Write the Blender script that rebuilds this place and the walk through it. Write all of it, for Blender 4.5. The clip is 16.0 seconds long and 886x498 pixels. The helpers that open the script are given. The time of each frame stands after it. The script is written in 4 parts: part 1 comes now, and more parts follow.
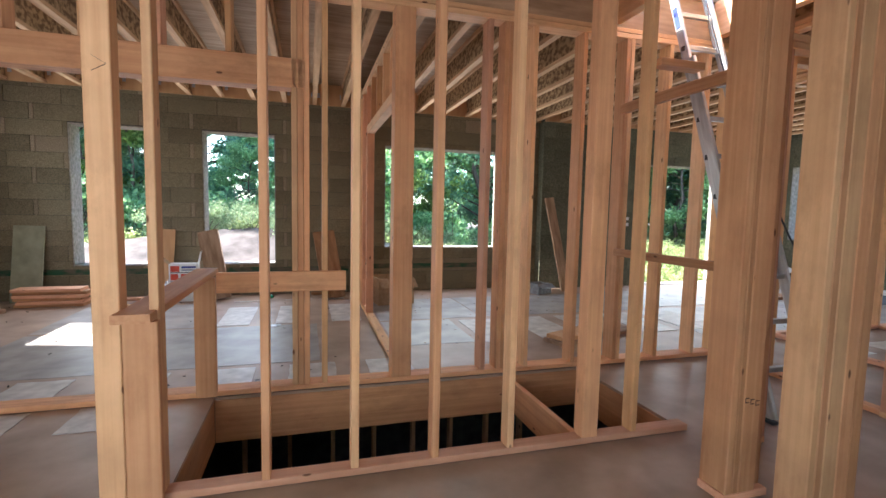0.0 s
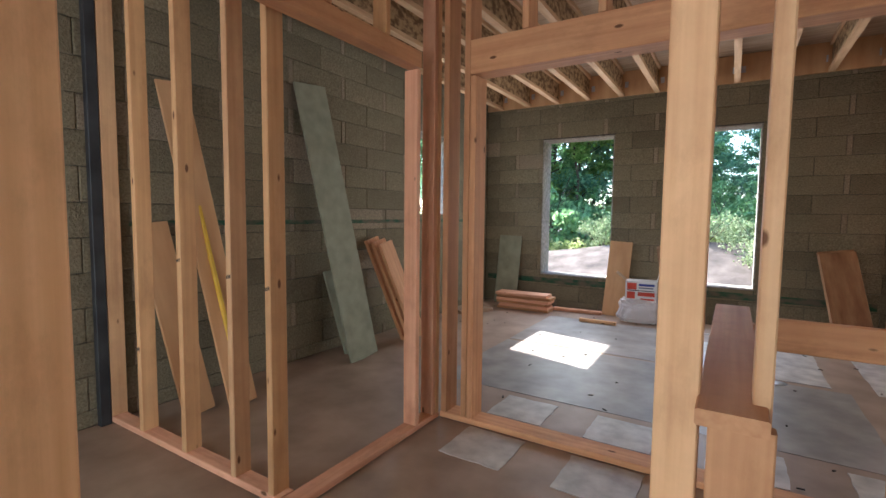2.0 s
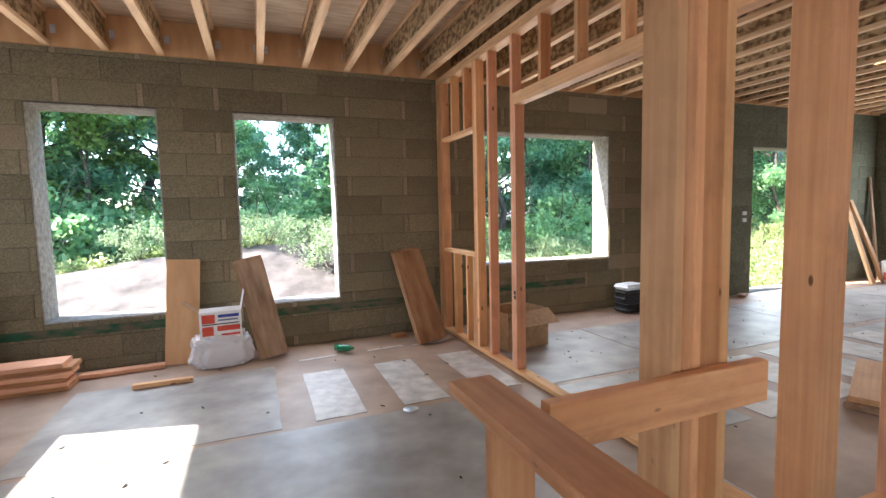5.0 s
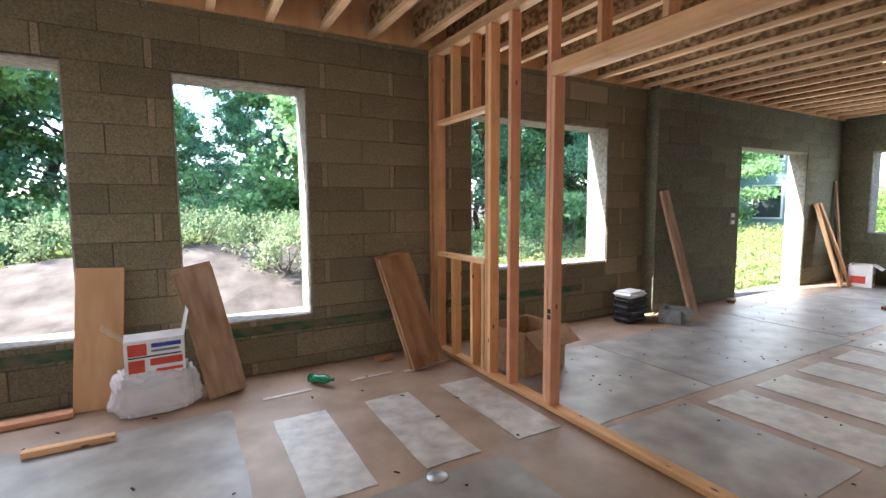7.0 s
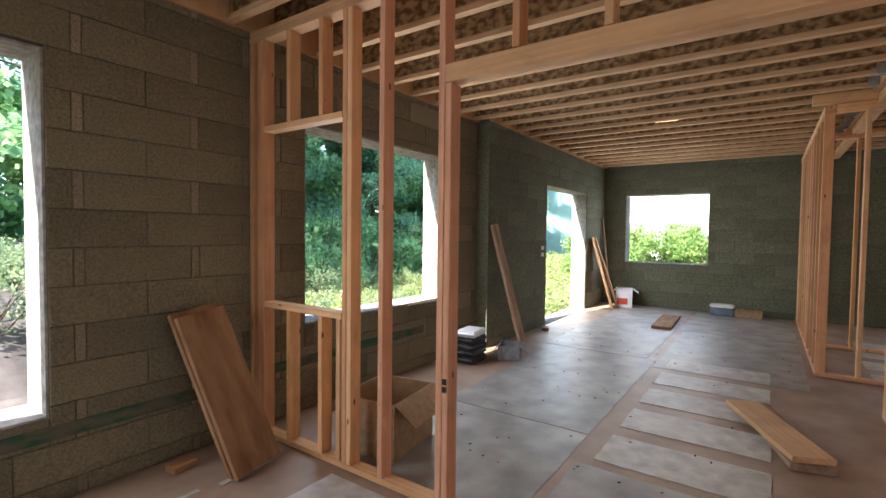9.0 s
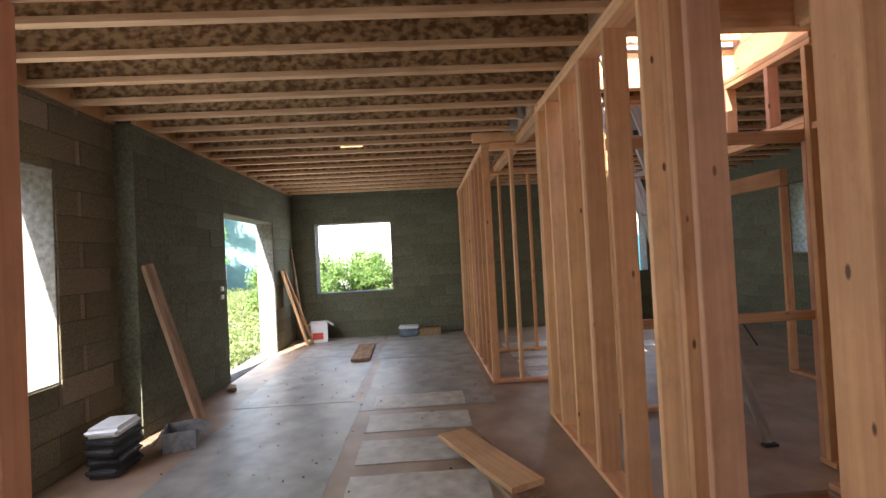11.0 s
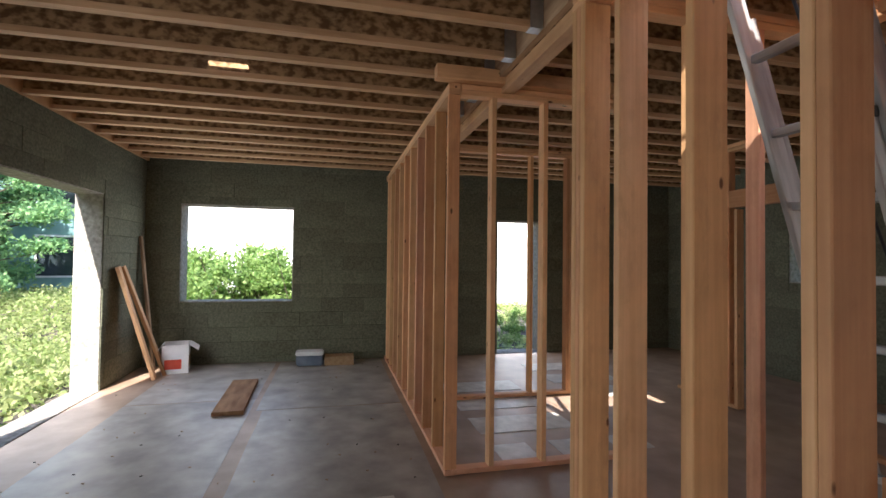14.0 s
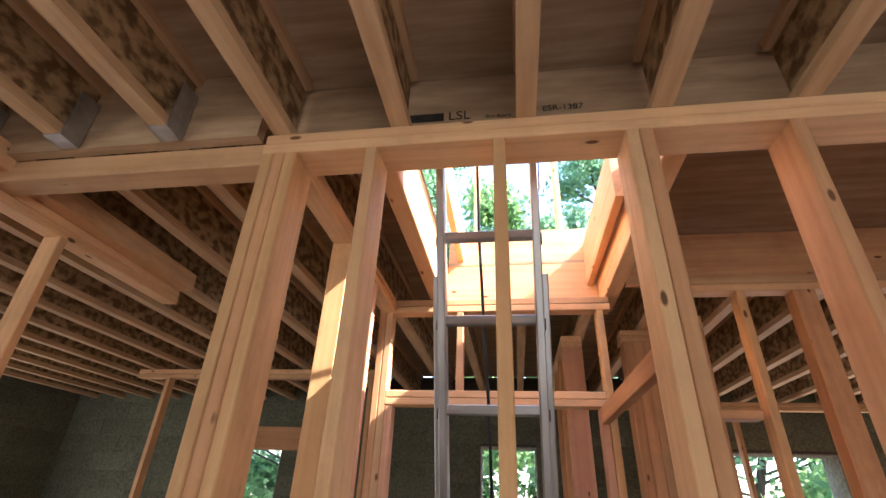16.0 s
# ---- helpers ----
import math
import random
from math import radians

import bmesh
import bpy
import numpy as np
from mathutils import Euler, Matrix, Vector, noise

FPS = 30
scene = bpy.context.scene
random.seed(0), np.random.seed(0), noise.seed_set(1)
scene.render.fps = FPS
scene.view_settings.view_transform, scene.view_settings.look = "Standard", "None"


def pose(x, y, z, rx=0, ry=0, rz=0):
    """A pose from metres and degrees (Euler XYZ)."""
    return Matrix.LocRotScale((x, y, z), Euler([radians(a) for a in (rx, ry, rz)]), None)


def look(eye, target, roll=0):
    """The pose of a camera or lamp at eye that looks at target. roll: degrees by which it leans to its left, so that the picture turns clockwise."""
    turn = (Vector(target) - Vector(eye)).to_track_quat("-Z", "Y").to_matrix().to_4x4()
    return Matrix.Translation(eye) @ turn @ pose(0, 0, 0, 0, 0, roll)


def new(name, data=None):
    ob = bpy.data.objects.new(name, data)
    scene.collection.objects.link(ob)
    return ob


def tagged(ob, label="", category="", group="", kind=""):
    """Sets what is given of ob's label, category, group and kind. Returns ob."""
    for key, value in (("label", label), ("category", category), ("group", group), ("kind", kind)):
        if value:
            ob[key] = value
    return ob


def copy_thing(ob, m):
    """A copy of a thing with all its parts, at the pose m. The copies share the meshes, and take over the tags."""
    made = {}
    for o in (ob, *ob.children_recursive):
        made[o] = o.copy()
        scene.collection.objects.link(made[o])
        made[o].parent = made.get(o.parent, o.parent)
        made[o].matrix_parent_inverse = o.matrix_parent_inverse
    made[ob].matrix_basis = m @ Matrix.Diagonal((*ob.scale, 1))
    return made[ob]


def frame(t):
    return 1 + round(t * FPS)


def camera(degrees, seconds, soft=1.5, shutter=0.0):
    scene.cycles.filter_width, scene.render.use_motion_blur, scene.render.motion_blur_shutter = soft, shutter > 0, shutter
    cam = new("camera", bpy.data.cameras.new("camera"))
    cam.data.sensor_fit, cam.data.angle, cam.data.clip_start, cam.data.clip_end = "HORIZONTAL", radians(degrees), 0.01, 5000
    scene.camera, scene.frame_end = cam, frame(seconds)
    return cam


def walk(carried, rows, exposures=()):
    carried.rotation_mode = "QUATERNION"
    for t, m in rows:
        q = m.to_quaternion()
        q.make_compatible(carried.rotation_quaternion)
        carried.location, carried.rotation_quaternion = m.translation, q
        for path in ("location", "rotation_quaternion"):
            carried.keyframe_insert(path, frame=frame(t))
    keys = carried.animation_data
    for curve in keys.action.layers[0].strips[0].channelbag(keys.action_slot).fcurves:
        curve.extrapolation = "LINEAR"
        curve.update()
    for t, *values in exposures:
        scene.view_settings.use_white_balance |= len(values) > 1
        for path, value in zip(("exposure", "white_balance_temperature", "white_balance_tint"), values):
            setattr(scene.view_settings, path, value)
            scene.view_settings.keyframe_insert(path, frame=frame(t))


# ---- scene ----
cam = camera(87.2, 16.0)
PATH = [
    (0, (0.606, -0.134, 1.286), (1.163, 1.78, 1.121), 1.2),
    (0.5, (0.52, 0.09, 1.297), (0.549, 2.085, 1.155), 0.9),
    (1, (0.334, 0.374, 1.291), (-0.222, 2.293, 1.194), -0.1),
    (1.5, (0.093, 0.568, 1.311), (-0.811, 2.35, 1.224), -0.3),
    (2, (-0.087, 0.792, 1.27), (-1.14, 2.486, 1.124), 0.6),
    (2.5, (-0.195, 1.099, 1.252), (-1.172, 2.817, 0.938), 1.5),
    (3, (-0.428, 1.331, 1.211), (-1.158, 3.134, 0.744), 2.3),
    (3.5, (-0.612, 1.62, 1.203), (-1.022, 3.508, 0.685), 1.4),
    (4, (-0.579, 1.888, 1.277), (-0.578, 3.856, 0.918), -0.7),
    (4.5, (-0.609, 2.017, 1.341), (-0.091, 3.94, 1.162), -2.1),
    (7, (-0.792, 3.17, 1.363), (0.184, 4.906, 1.178), -0.3),
    (7.5, (-0.852, 3.363, 1.361), (0.179, 5.069, 1.196), -0.3),
    (8, (-0.798, 3.656, 1.336), (0.332, 5.302, 1.214), 0.5),
    (8.5, (-0.687, 3.967, 1.377), (0.677, 5.428, 1.311), 1.0),
    (9, (-0.634, 4.123, 1.425), (1.006, 5.265, 1.354), 0.7),
    (9.5, (-0.508, 4.208, 1.435), (1.242, 5.175, 1.407), 0.4),
    (10, (-0.26, 4.344, 1.455), (1.628, 5.003, 1.463), -0.2),
    (10.2, (-0.204, 4.37, 1.483), (1.741, 4.835, 1.49), -1.6),
    (12.3, (1.042, 4.422, 1.44), (3.006, 4.052, 1.505), -1.3),
    (12.5, (1.188, 4.415, 1.445), (3.156, 4.063, 1.498), -1.1),
    (13, (1.545, 4.498, 1.435), (3.513, 4.139, 1.465), -0.6),
    (13.5, (1.91, 4.484, 1.481), (3.879, 4.139, 1.511), -0.3),
    (14, (2.261, 4.461, 1.497), (4.206, 4.001, 1.542), 0.7),
    (14.5, (2.644, 4.478, 1.497), (4.402, 3.524, 1.545), 2.4),
    (15, (3.06, 4.235, 1.59), (4.31, 2.75, 2.075), 8.4),
    (15.5, (3.342, 4.272, 1.64), (3.884, 2.63, 2.645), 5.1),
    (16, (3.527, 4.424, 1.732), (3.807, 2.69, 2.688), 2.4),
]
EXPOSURES = [(0.0, 3.15, 5900, 13), (1.0, 3.15, 5900, 13), (2.0, 2.95, 5920, 13), (3.0, 3.05, 5920, 12), (4.0, 3.4, 6000, 12), (4.5, 3.4, 6000, 12), (7.0, 3.1, 6050, 12), (8.5, 3.0, 6100, 11), (9.5, 2.8, 6080, 12), (12.5, 2.65, 6280, 15), (13.5, 2.55, 6200, 14), (14.5, 2.15, 6120, 14), (15.0, 2.6, 6120, 20), (16.0, 2.95, 6350, 17)]
SKY, LAMP = 0.15, 1.6
walk(cam, [(t, look(eye, target, roll)) for t, eye, target, roll in PATH], EXPOSURES)

# ---- light ----
world = bpy.data.worlds.new("daylight")
scene.world = world
world.use_nodes = True
wn = world.node_tree.nodes
sky = wn.new("ShaderNodeTexSky")
sky.sky_type, sky.sun_disc = "NISHITA", False
SUN_EL, SUN_TO = radians(41.5), Vector((0.972, -0.235, 0)).normalized()
sky.sun_elevation = SUN_EL
sky.sun_rotation = math.atan2(-SUN_TO.x, -SUN_TO.y)
world.node_tree.links.new(sky.outputs[0], wn["Background"].inputs[0])
wn["Background"].inputs[1].default_value = SKY
sun = new("sun", bpy.data.lights.new("sun", "SUN"))
sun.data.energy, sun.data.angle, sun.data.color = 3.6, radians(0.5), (1.0, 0.95, 0.86)
way = SUN_TO * math.cos(SUN_EL) - Vector((0, 0, math.sin(SUN_EL)))
sun.matrix_world = look((0, 0, 20), Vector((0, 0, 20)) + way)


def sky_lamp(x, y, z, w, h, facing, power):
    d = bpy.data.lights.new("sky_light", "AREA")
    d.shape, d.size, d.size_y, d.energy, d.color = "RECTANGLE", w, h, power, (0.93, 0.97, 1.0)
    ob = new("sky_light", d)
    ob.matrix_world = look((x, y, z), (x + facing[0], y + facing[1], z))
    return ob


for x0, x1, z0, z1 in ((-2.385, -1.43, 0.447, 2.324), (-0.806, 0.15, 0.447, 2.324), (1.75, 3.7, 0.682, 2.268), (6.22, 8.15, 0.0, 2.185)):
    sky_lamp((x0 + x1) / 2, (7.1 if x0 < 4 else 6.93), (z0 + z1) / 2, x1 - x0, z1 - z0, (0, -1), LAMP * (x1 - x0) * (z1 - z0))
for y0, y1, z0, z1 in ((5.02, 6.51, 0.863, 2.229), (1.13, 1.9, 0.0, 2.14), (-0.1, 0.53, 0.99, 2.28)):
    sky_lamp(9.31, (y0 + y1) / 2, (z0 + z1) / 2, y1 - y0, z1 - z0, (-1, 0), LAMP * (y1 - y0) * (z1 - z0))
sky_lamp(-3.23, 5.63, 1.76, 0.94, 0.98, (1, 0), LAMP)
# Lamps in the two added south openings, set to brighten the studs.
for x0, x1, k in ((-2.4, -0.4, 1.8), (0.25, 1.9, 0.45)):
    sky_lamp((x0 + x1) / 2, -1.28, 1.38, x1 - x0, 1.86, (0, 1), k * LAMP * (x1 - x0) * 1.86)

# ---- materials ----


def material(name, rough=0.8, metal=0.0):
    m = bpy.data.materials.new(name)
    m.use_nodes = True
    b = m.node_tree.nodes["Principled BSDF"]
    b.inputs["Roughness"].default_value, b.inputs["Metallic"].default_value = rough, metal
    b.inputs["Specular IOR Level"].default_value = 0.25
    return m, m.node_tree.nodes, m.node_tree.links, b


def surface(name, dark, light, scale=(8, 8, 8), detail=6, rough=0.8, bump=0.2, metal=0.0, blotch=0.35, coords="Object", spread=0.0, lo=0.3, hi=0.7):
    """Two-scale noise colour: fine grain between dark and light, broad blotches, relief; spread: variation from piece to piece."""
    m, n, l, b = material(name, rough, metal)
    tc = n.new("ShaderNodeTexCoord")
    mp = n.new("ShaderNodeMapping")
    mp.inputs["Scale"].default_value = scale
    l.new(tc.outputs[coords], mp.inputs[0])
    info = n.new("ShaderNodeObjectInfo")
    shift = n.new("ShaderNodeVectorMath")
    shift.operation = "MULTIPLY_ADD"
    comb = n.new("ShaderNodeCombineXYZ")
    for k in range(3):
        l.new(info.outputs["Random"], comb.inputs[k])
    l.new(comb.outputs[0], shift.inputs[0])
    shift.inputs[1].default_value = (37, 53, 71)
    l.new(mp.outputs[0], shift.inputs[2])
    fine = n.new("ShaderNodeTexNoise")
    fine.inputs["Scale"].default_value, fine.inputs["Detail"].default_value = 1.0, detail
    l.new(shift.outputs[0], fine.inputs[0])
    broad = n.new("ShaderNodeTexNoise")
    broad.inputs["Scale"].default_value, broad.inputs["Detail"].default_value, broad.inputs["Roughness"].default_value = 2.1, 9, 0.68
    l.new(tc.outputs[coords], broad.inputs[0])
    ramp = n.new("ShaderNodeValToRGB")
    ramp.color_ramp.elements[0].position, ramp.color_ramp.elements[1].position = lo, hi
    ramp.color_ramp.elements[0].color, ramp.color_ramp.elements[1].color = (*dark, 1), (*light, 1)
    l.new(fine.outputs[0], ramp.inputs[0])
    hsv = n.new("ShaderNodeHueSaturation")
    l.new(ramp.outputs[0], hsv.inputs["Color"])
    va = n.new("ShaderNodeMath")
    va.operation = "MULTIPLY_ADD"
    va.inputs[1].default_value, va.inputs[2].default_value = blotch * 2, 1 - blotch
    l.new(broad.outputs[0], va.inputs[0])
    vb = n.new("ShaderNodeMath")
    vb.operation = "MULTIPLY_ADD"
    vb.inputs[1].default_value, vb.inputs[2].default_value = spread * 2, -spread
    l.new(info.outputs["Random"], vb.inputs[0])
    vc = n.new("ShaderNodeMath")
    l.new(va.outputs[0], vc.inputs[0])
    l.new(vb.outputs[0], vc.inputs[1])
    l.new(vc.outputs[0], hsv.inputs["Value"])
    l.new(hsv.outputs[0], b.inputs["Base Color"])
    if bump:
        bp = n.new("ShaderNodeBump")
        bp.inputs["Strength"].default_value, bp.inputs["Distance"].default_value = bump, 0.01
        l.new(fine.outputs[0], bp.inputs["Height"])
        l.new(bp.outputs[0], b.inputs["Normal"])
    return m


def lumber_material(name, dark, light, knot=(0.16, 0.07, 0.03), spread=0.18):
    """Sawn softwood: long grain along local z, growth-ring bands, scattered knots, piece-to-piece hue."""
    m = surface(name, dark, light, (42, 42, 1.2), 9, 0.66, 0.12, blotch=0.34, spread=spread, lo=0.14, hi=0.86)
    n, l = m.node_tree.nodes, m.node_tree.links
    b = n["Principled BSDF"]
    base = b.inputs["Base Color"].links[0].from_socket
    tc = next(x for x in n if x.type == "TEX_COORD")
    mp = n.new("ShaderNodeMapping")
    mp.inputs["Scale"].default_value = (9, 9, 3.6)
    l.new(tc.outputs["Object"], mp.inputs[0])
    info = next(x for x in n if x.type == "OBJECT_INFO")
    add = n.new("ShaderNodeVectorMath")
    l.new(mp.outputs[0], add.inputs[0])
    sc = n.new("ShaderNodeMath")
    sc.operation = "MULTIPLY"
    sc.inputs[1].default_value = 91.0
    l.new(info.outputs["Random"], sc.inputs[0])
    l.new(sc.outputs[0], add.inputs[1])
    vor = n.new("ShaderNodeTexVoronoi")
    vor.inputs["Scale"].default_value = 1.0
    l.new(add.outputs[0], vor.inputs[0])
    kr = n.new("ShaderNodeValToRGB")
    kr.color_ramp.elements[0].position, kr.color_ramp.elements[1].position = 0.055, 0.09
    kr.color_ramp.elements[0].color, kr.color_ramp.elements[1].color = (1, 1, 1, 1), (0, 0, 0, 1)
    l.new(vor.outputs["Distance"], kr.inputs[0])
    mix = n.new("ShaderNodeMix")
    mix.data_type = "RGBA"
    l.new(kr.outputs[0], mix.inputs[0])
    # handling dirt and weather stains, a few centimetres to a hand wide
    st = n.new("ShaderNodeTexNoise")
    st.inputs["Scale"].default_value, st.inputs["Detail"].default_value, st.inputs["Roughness"].default_value = 0.8, 8, 0.7
    l.new(add.outputs[0], st.inputs[0])
    sr = n.new("ShaderNodeValToRGB")
    sr.color_ramp.elements[0].position, sr.color_ramp.elements[1].position = 0.52, 0.74
    sr.color_ramp.elements[0].color, sr.color_ramp.elements[1].color = (0, 0, 0, 1), (0.45, 0.45, 0.45, 1)
    l.new(st.outputs[0], sr.inputs[0])
    stain = n.new("ShaderNodeMix")
    stain.data_type = "RGBA"
    l.new(sr.outputs[0], stain.inputs[0])
    l.new(base, stain.inputs[6])
    stain.inputs[7].default_value = (dark[0] * 0.62, dark[1] * 0.58, dark[2] * 0.55, 1)
    l.new(stain.outputs[2], mix.inputs[6])
    mix.inputs[7].default_value = (*knot, 1)
    l.new(mix.outputs[2], b.inputs["Base Color"])
    return m


FIR = lumber_material("fir_lumber", (0.5, 0.222, 0.1), (0.72, 0.4, 0.2))
FIR_PALE = lumber_material("pale_fir_lumber", (0.59, 0.312, 0.145), (0.8, 0.5, 0.265))
FIR_PINK = lumber_material("pink_fir_lumber", (0.56, 0.25, 0.135), (0.74, 0.42, 0.26))
FIR_YELLOW = lumber_material("honey_fir_lumber", (0.54, 0.275, 0.115), (0.75, 0.45, 0.215))
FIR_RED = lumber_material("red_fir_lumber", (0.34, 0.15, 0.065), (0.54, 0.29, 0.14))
WEATHERED = surface("weathered_board", (0.24, 0.145, 0.085), (0.46, 0.31, 0.2), (14, 14, 3), 8, 0.8, 0.12, blotch=0.4, spread=0.1)
PLYBOARD = surface("orange_plywood", (0.5, 0.27, 0.12), (0.64, 0.38, 0.19), (10, 10, 2), 7, 0.65, 0.05, blotch=0.2)
DARKWOOD = surface("dark_brown_plank", (0.19, 0.09, 0.042), (0.36, 0.2, 0.1), (14, 14, 3), 8, 0.8, 0.1, blotch=0.35, spread=0.1)
# Smoother block coat, its tone also darkened for the dim, green-cast east rooms.
SHADED_PARGE = surface("parged_block", (0.092, 0.094, 0.06), (0.182, 0.18, 0.124), (40, 40, 40), 8, 0.95, 0.5, blotch=0.3, spread=0.12)
GREENBOARD = surface("grey_green_board", (0.22, 0.215, 0.145), (0.3, 0.295, 0.205), (9, 9, 9), 8, 0.8, 0.08, blotch=0.2)
BLOCK = surface("woodchip_cement_block", (0.118, 0.097, 0.056), (0.27, 0.225, 0.144), (75, 75, 75), 9, 0.95, 1.0, blotch=0.4, spread=0.17, lo=0.22, hi=0.78)
BLOCK_STRIP = surface("block_end_web", (0.19, 0.15, 0.1), (0.33, 0.265, 0.18), (85, 85, 85), 8, 0.95, 1.0, blotch=0.25, spread=0.2)
JOINT = surface("block_joint", (0.05, 0.045, 0.037), (0.12, 0.11, 0.09), (60, 60, 60), 6, 0.95, 0.6)
REVEAL = surface("opening_reveal_mortar", (0.22, 0.2, 0.17), (0.42, 0.39, 0.345), (22, 22, 22), 6, 0.95, 0.8, blotch=0.25)
GREEN_LINE = surface("green_membrane", (0.13, 0.11, 0.075), (0.025, 0.085, 0.045), (7, 7, 16), 9, 0.85, 0.4, blotch=0.4, lo=0.4, hi=0.6)
FLOOR = surface("dusty_subfloor", (0.25, 0.165, 0.11), (0.41, 0.285, 0.2), (3.5, 3.5, 3.5), 10, 0.5, 0.1, blotch=0.2)
FLOOR_GREY = surface("grey_subfloor_sheet", (0.2, 0.177, 0.155), (0.38, 0.342, 0.305), (4, 4, 4), 12, 0.45, 0.12, blotch=0.24, spread=0.07)
PATCH = surface("pale_dust_patch", (0.37, 0.33, 0.29), (0.6, 0.555, 0.5), (9, 9, 9), 12, 0.5, 0.08, blotch=0.34, spread=0.08)
for m_ in (FLOOR, FLOOR_GREY, PATCH):
    m_.node_tree.nodes["Principled BSDF"].inputs["Specular IOR Level"].default_value = 0.5
OSB = surface("osb_web", (0.17, 0.095, 0.042), (0.46, 0.3, 0.15), (15, 15, 22), 3, 0.8, 0.4, blotch=0.3, lo=0.4, hi=0.6)
PLY = surface("plywood_deck", (0.33, 0.215, 0.125), (0.5, 0.365, 0.24), (2.5, 25, 25), 6, 0.75, 0.12, blotch=0.35)
RIM = surface("laminated_rim_board", (0.36, 0.22, 0.12), (0.55, 0.37, 0.22), (4, 25, 25), 6, 0.75, 0.1, blotch=0.3)
FLANGE = surface("joist_flange", (0.5, 0.3, 0.155), (0.66, 0.43, 0.24), (30, 3, 30), 5, 0.75, 0.1, blotch=0.25)
STEEL = surface("galvanised_steel", (0.4, 0.42, 0.44), (0.6, 0.62, 0.64), (20, 20, 20), 4, 0.4, 0.05, metal=0.9)
ALU = surface("ladder_aluminium", (0.33, 0.32, 0.3), (0.52, 0.51, 0.49), (30, 30, 4), 5, 0.42, 0.06, metal=0.6, blotch=0.2)
CARD = surface("cardboard", (0.3, 0.19, 0.1), (0.42, 0.28, 0.16), (20, 20, 20), 5, 0.85, 0.06)
GREYCARD = surface("grey_cardboard", (0.16, 0.16, 0.16), (0.27, 0.27, 0.27), (20, 20, 20), 5, 0.85, 0.06)
WHITE = surface("white_plastic", (0.66, 0.65, 0.64), (0.8, 0.79, 0.78), (6, 6, 6), 4, 0.4, 0.1, blotch=0.1)
BLACK = surface("dark_plastic", (0.02, 0.02, 0.02), (0.05, 0.05, 0.05), (6, 6, 6), 4, 0.5, 0.1)
RED = surface("red_print", (0.5, 0.05, 0.03), (0.62, 0.1, 0.06), (9, 9, 9), 4, 0.6, 0.0)
BLUE = surface("blue_print", (0.03, 0.05, 0.25), (0.06, 0.09, 0.35), (9, 9, 9), 4, 0.6, 0.0)
GREYBLUE = surface("grey_blue_plastic", (0.12, 0.15, 0.2), (0.2, 0.24, 0.3), (6, 6, 6), 4, 0.5, 0.05)
INK = surface("black_ink", (0.02, 0.018, 0.015), (0.06, 0.05, 0.04), (60, 60, 60), 4, 0.8, 0.0)
YELLOW = surface("yellow_level", (0.6, 0.36, 0.03), (0.75, 0.48, 0.06), (9, 9, 9), 4, 0.5, 0.0)
CONCRETE = surface("basement_concrete", (0.09, 0.09, 0.085), (0.17, 0.165, 0.155), (7, 7, 7), 7, 0.9, 0.3)
DIRT = surface("bare_earth", (0.062, 0.051, 0.044), (0.155, 0.128, 0.11), (3, 3, 3), 10, 0.95, 1.0, blotch=0.3)
BARK = surface("bark", (0.07, 0.05, 0.035), (0.17, 0.13, 0.1), (14, 14, 3), 7, 0.95, 1.0)
SIDING_W = surface("white_metal_siding", (0.76, 0.75, 0.72), (0.84, 0.83, 0.8), (3, 3, 3), 4, 0.5, 0.0, blotch=0.06)
SIDING_T = surface("pale_teal_siding", (0.16, 0.28, 0.26), (0.22, 0.35, 0.33), (3, 3, 3), 4, 0.6, 0.0, blotch=0.1)
ROOF = surface("dark_roofing", (0.06, 0.05, 0.05), (0.12, 0.11, 0.1), (12, 12, 12), 5, 0.9, 0.3)
TEAL = surface("teal_plastic", (0.0, 0.22, 0.27), (0.01, 0.3, 0.36), (5, 5, 5), 4, 0.45, 0.0)
GLASSY = surface("dark_window_pane", (0.02, 0.03, 0.03), (0.05, 0.06, 0.07), (3, 3, 3), 3, 0.1, 0.0)


def leaf_material(name, dark, light):
    m, n, l, b = material(name, 0.55)
    geo = n.new("ShaderNodeNewGeometry")
    ramp = n.new("ShaderNodeValToRGB")
    ramp.color_ramp.elements[0].color, ramp.color_ramp.elements[1].color = (*dark, 1), (*light, 1)
    l.new(geo.outputs["Random Per Island"], ramp.inputs[0])
    l.new(ramp.outputs[0], b.inputs["Base Color"])
    tr = n.new("ShaderNodeBsdfTranslucent")
    l.new(ramp.outputs[0], tr.inputs[0])
    mix = n.new("ShaderNodeMixShader")
    mix.inputs[0].default_value = 0.6
    l.new(b.outputs[0], mix.inputs[1])
    l.new(tr.outputs[0], mix.inputs[2])
    l.new(mix.outputs[0], n["Material Output"].inputs[0])
    return m


LEAF = leaf_material("maple_leaves", (0.14, 0.29, 0.14), (0.38, 0.57, 0.25))
LEAF_DARK = leaf_material("dark_leaves", (0.13, 0.28, 0.18), (0.32, 0.52, 0.3))
LEAF_LIGHT = leaf_material("sunny_leaves", (0.15, 0.27, 0.07), (0.4, 0.52, 0.18))
# Brighter, yellower copy of the weeds' green, with the sunlight put into the colour.
SUNLIT_GRASS = leaf_material("sunlit_meadow", (0.24, 0.33, 0.1), (0.55, 0.58, 0.28))
GRASS = leaf_material("weeds", (0.15, 0.22, 0.1), (0.4, 0.47, 0.27))

# ---- mesh helpers ----
MESHES = {}


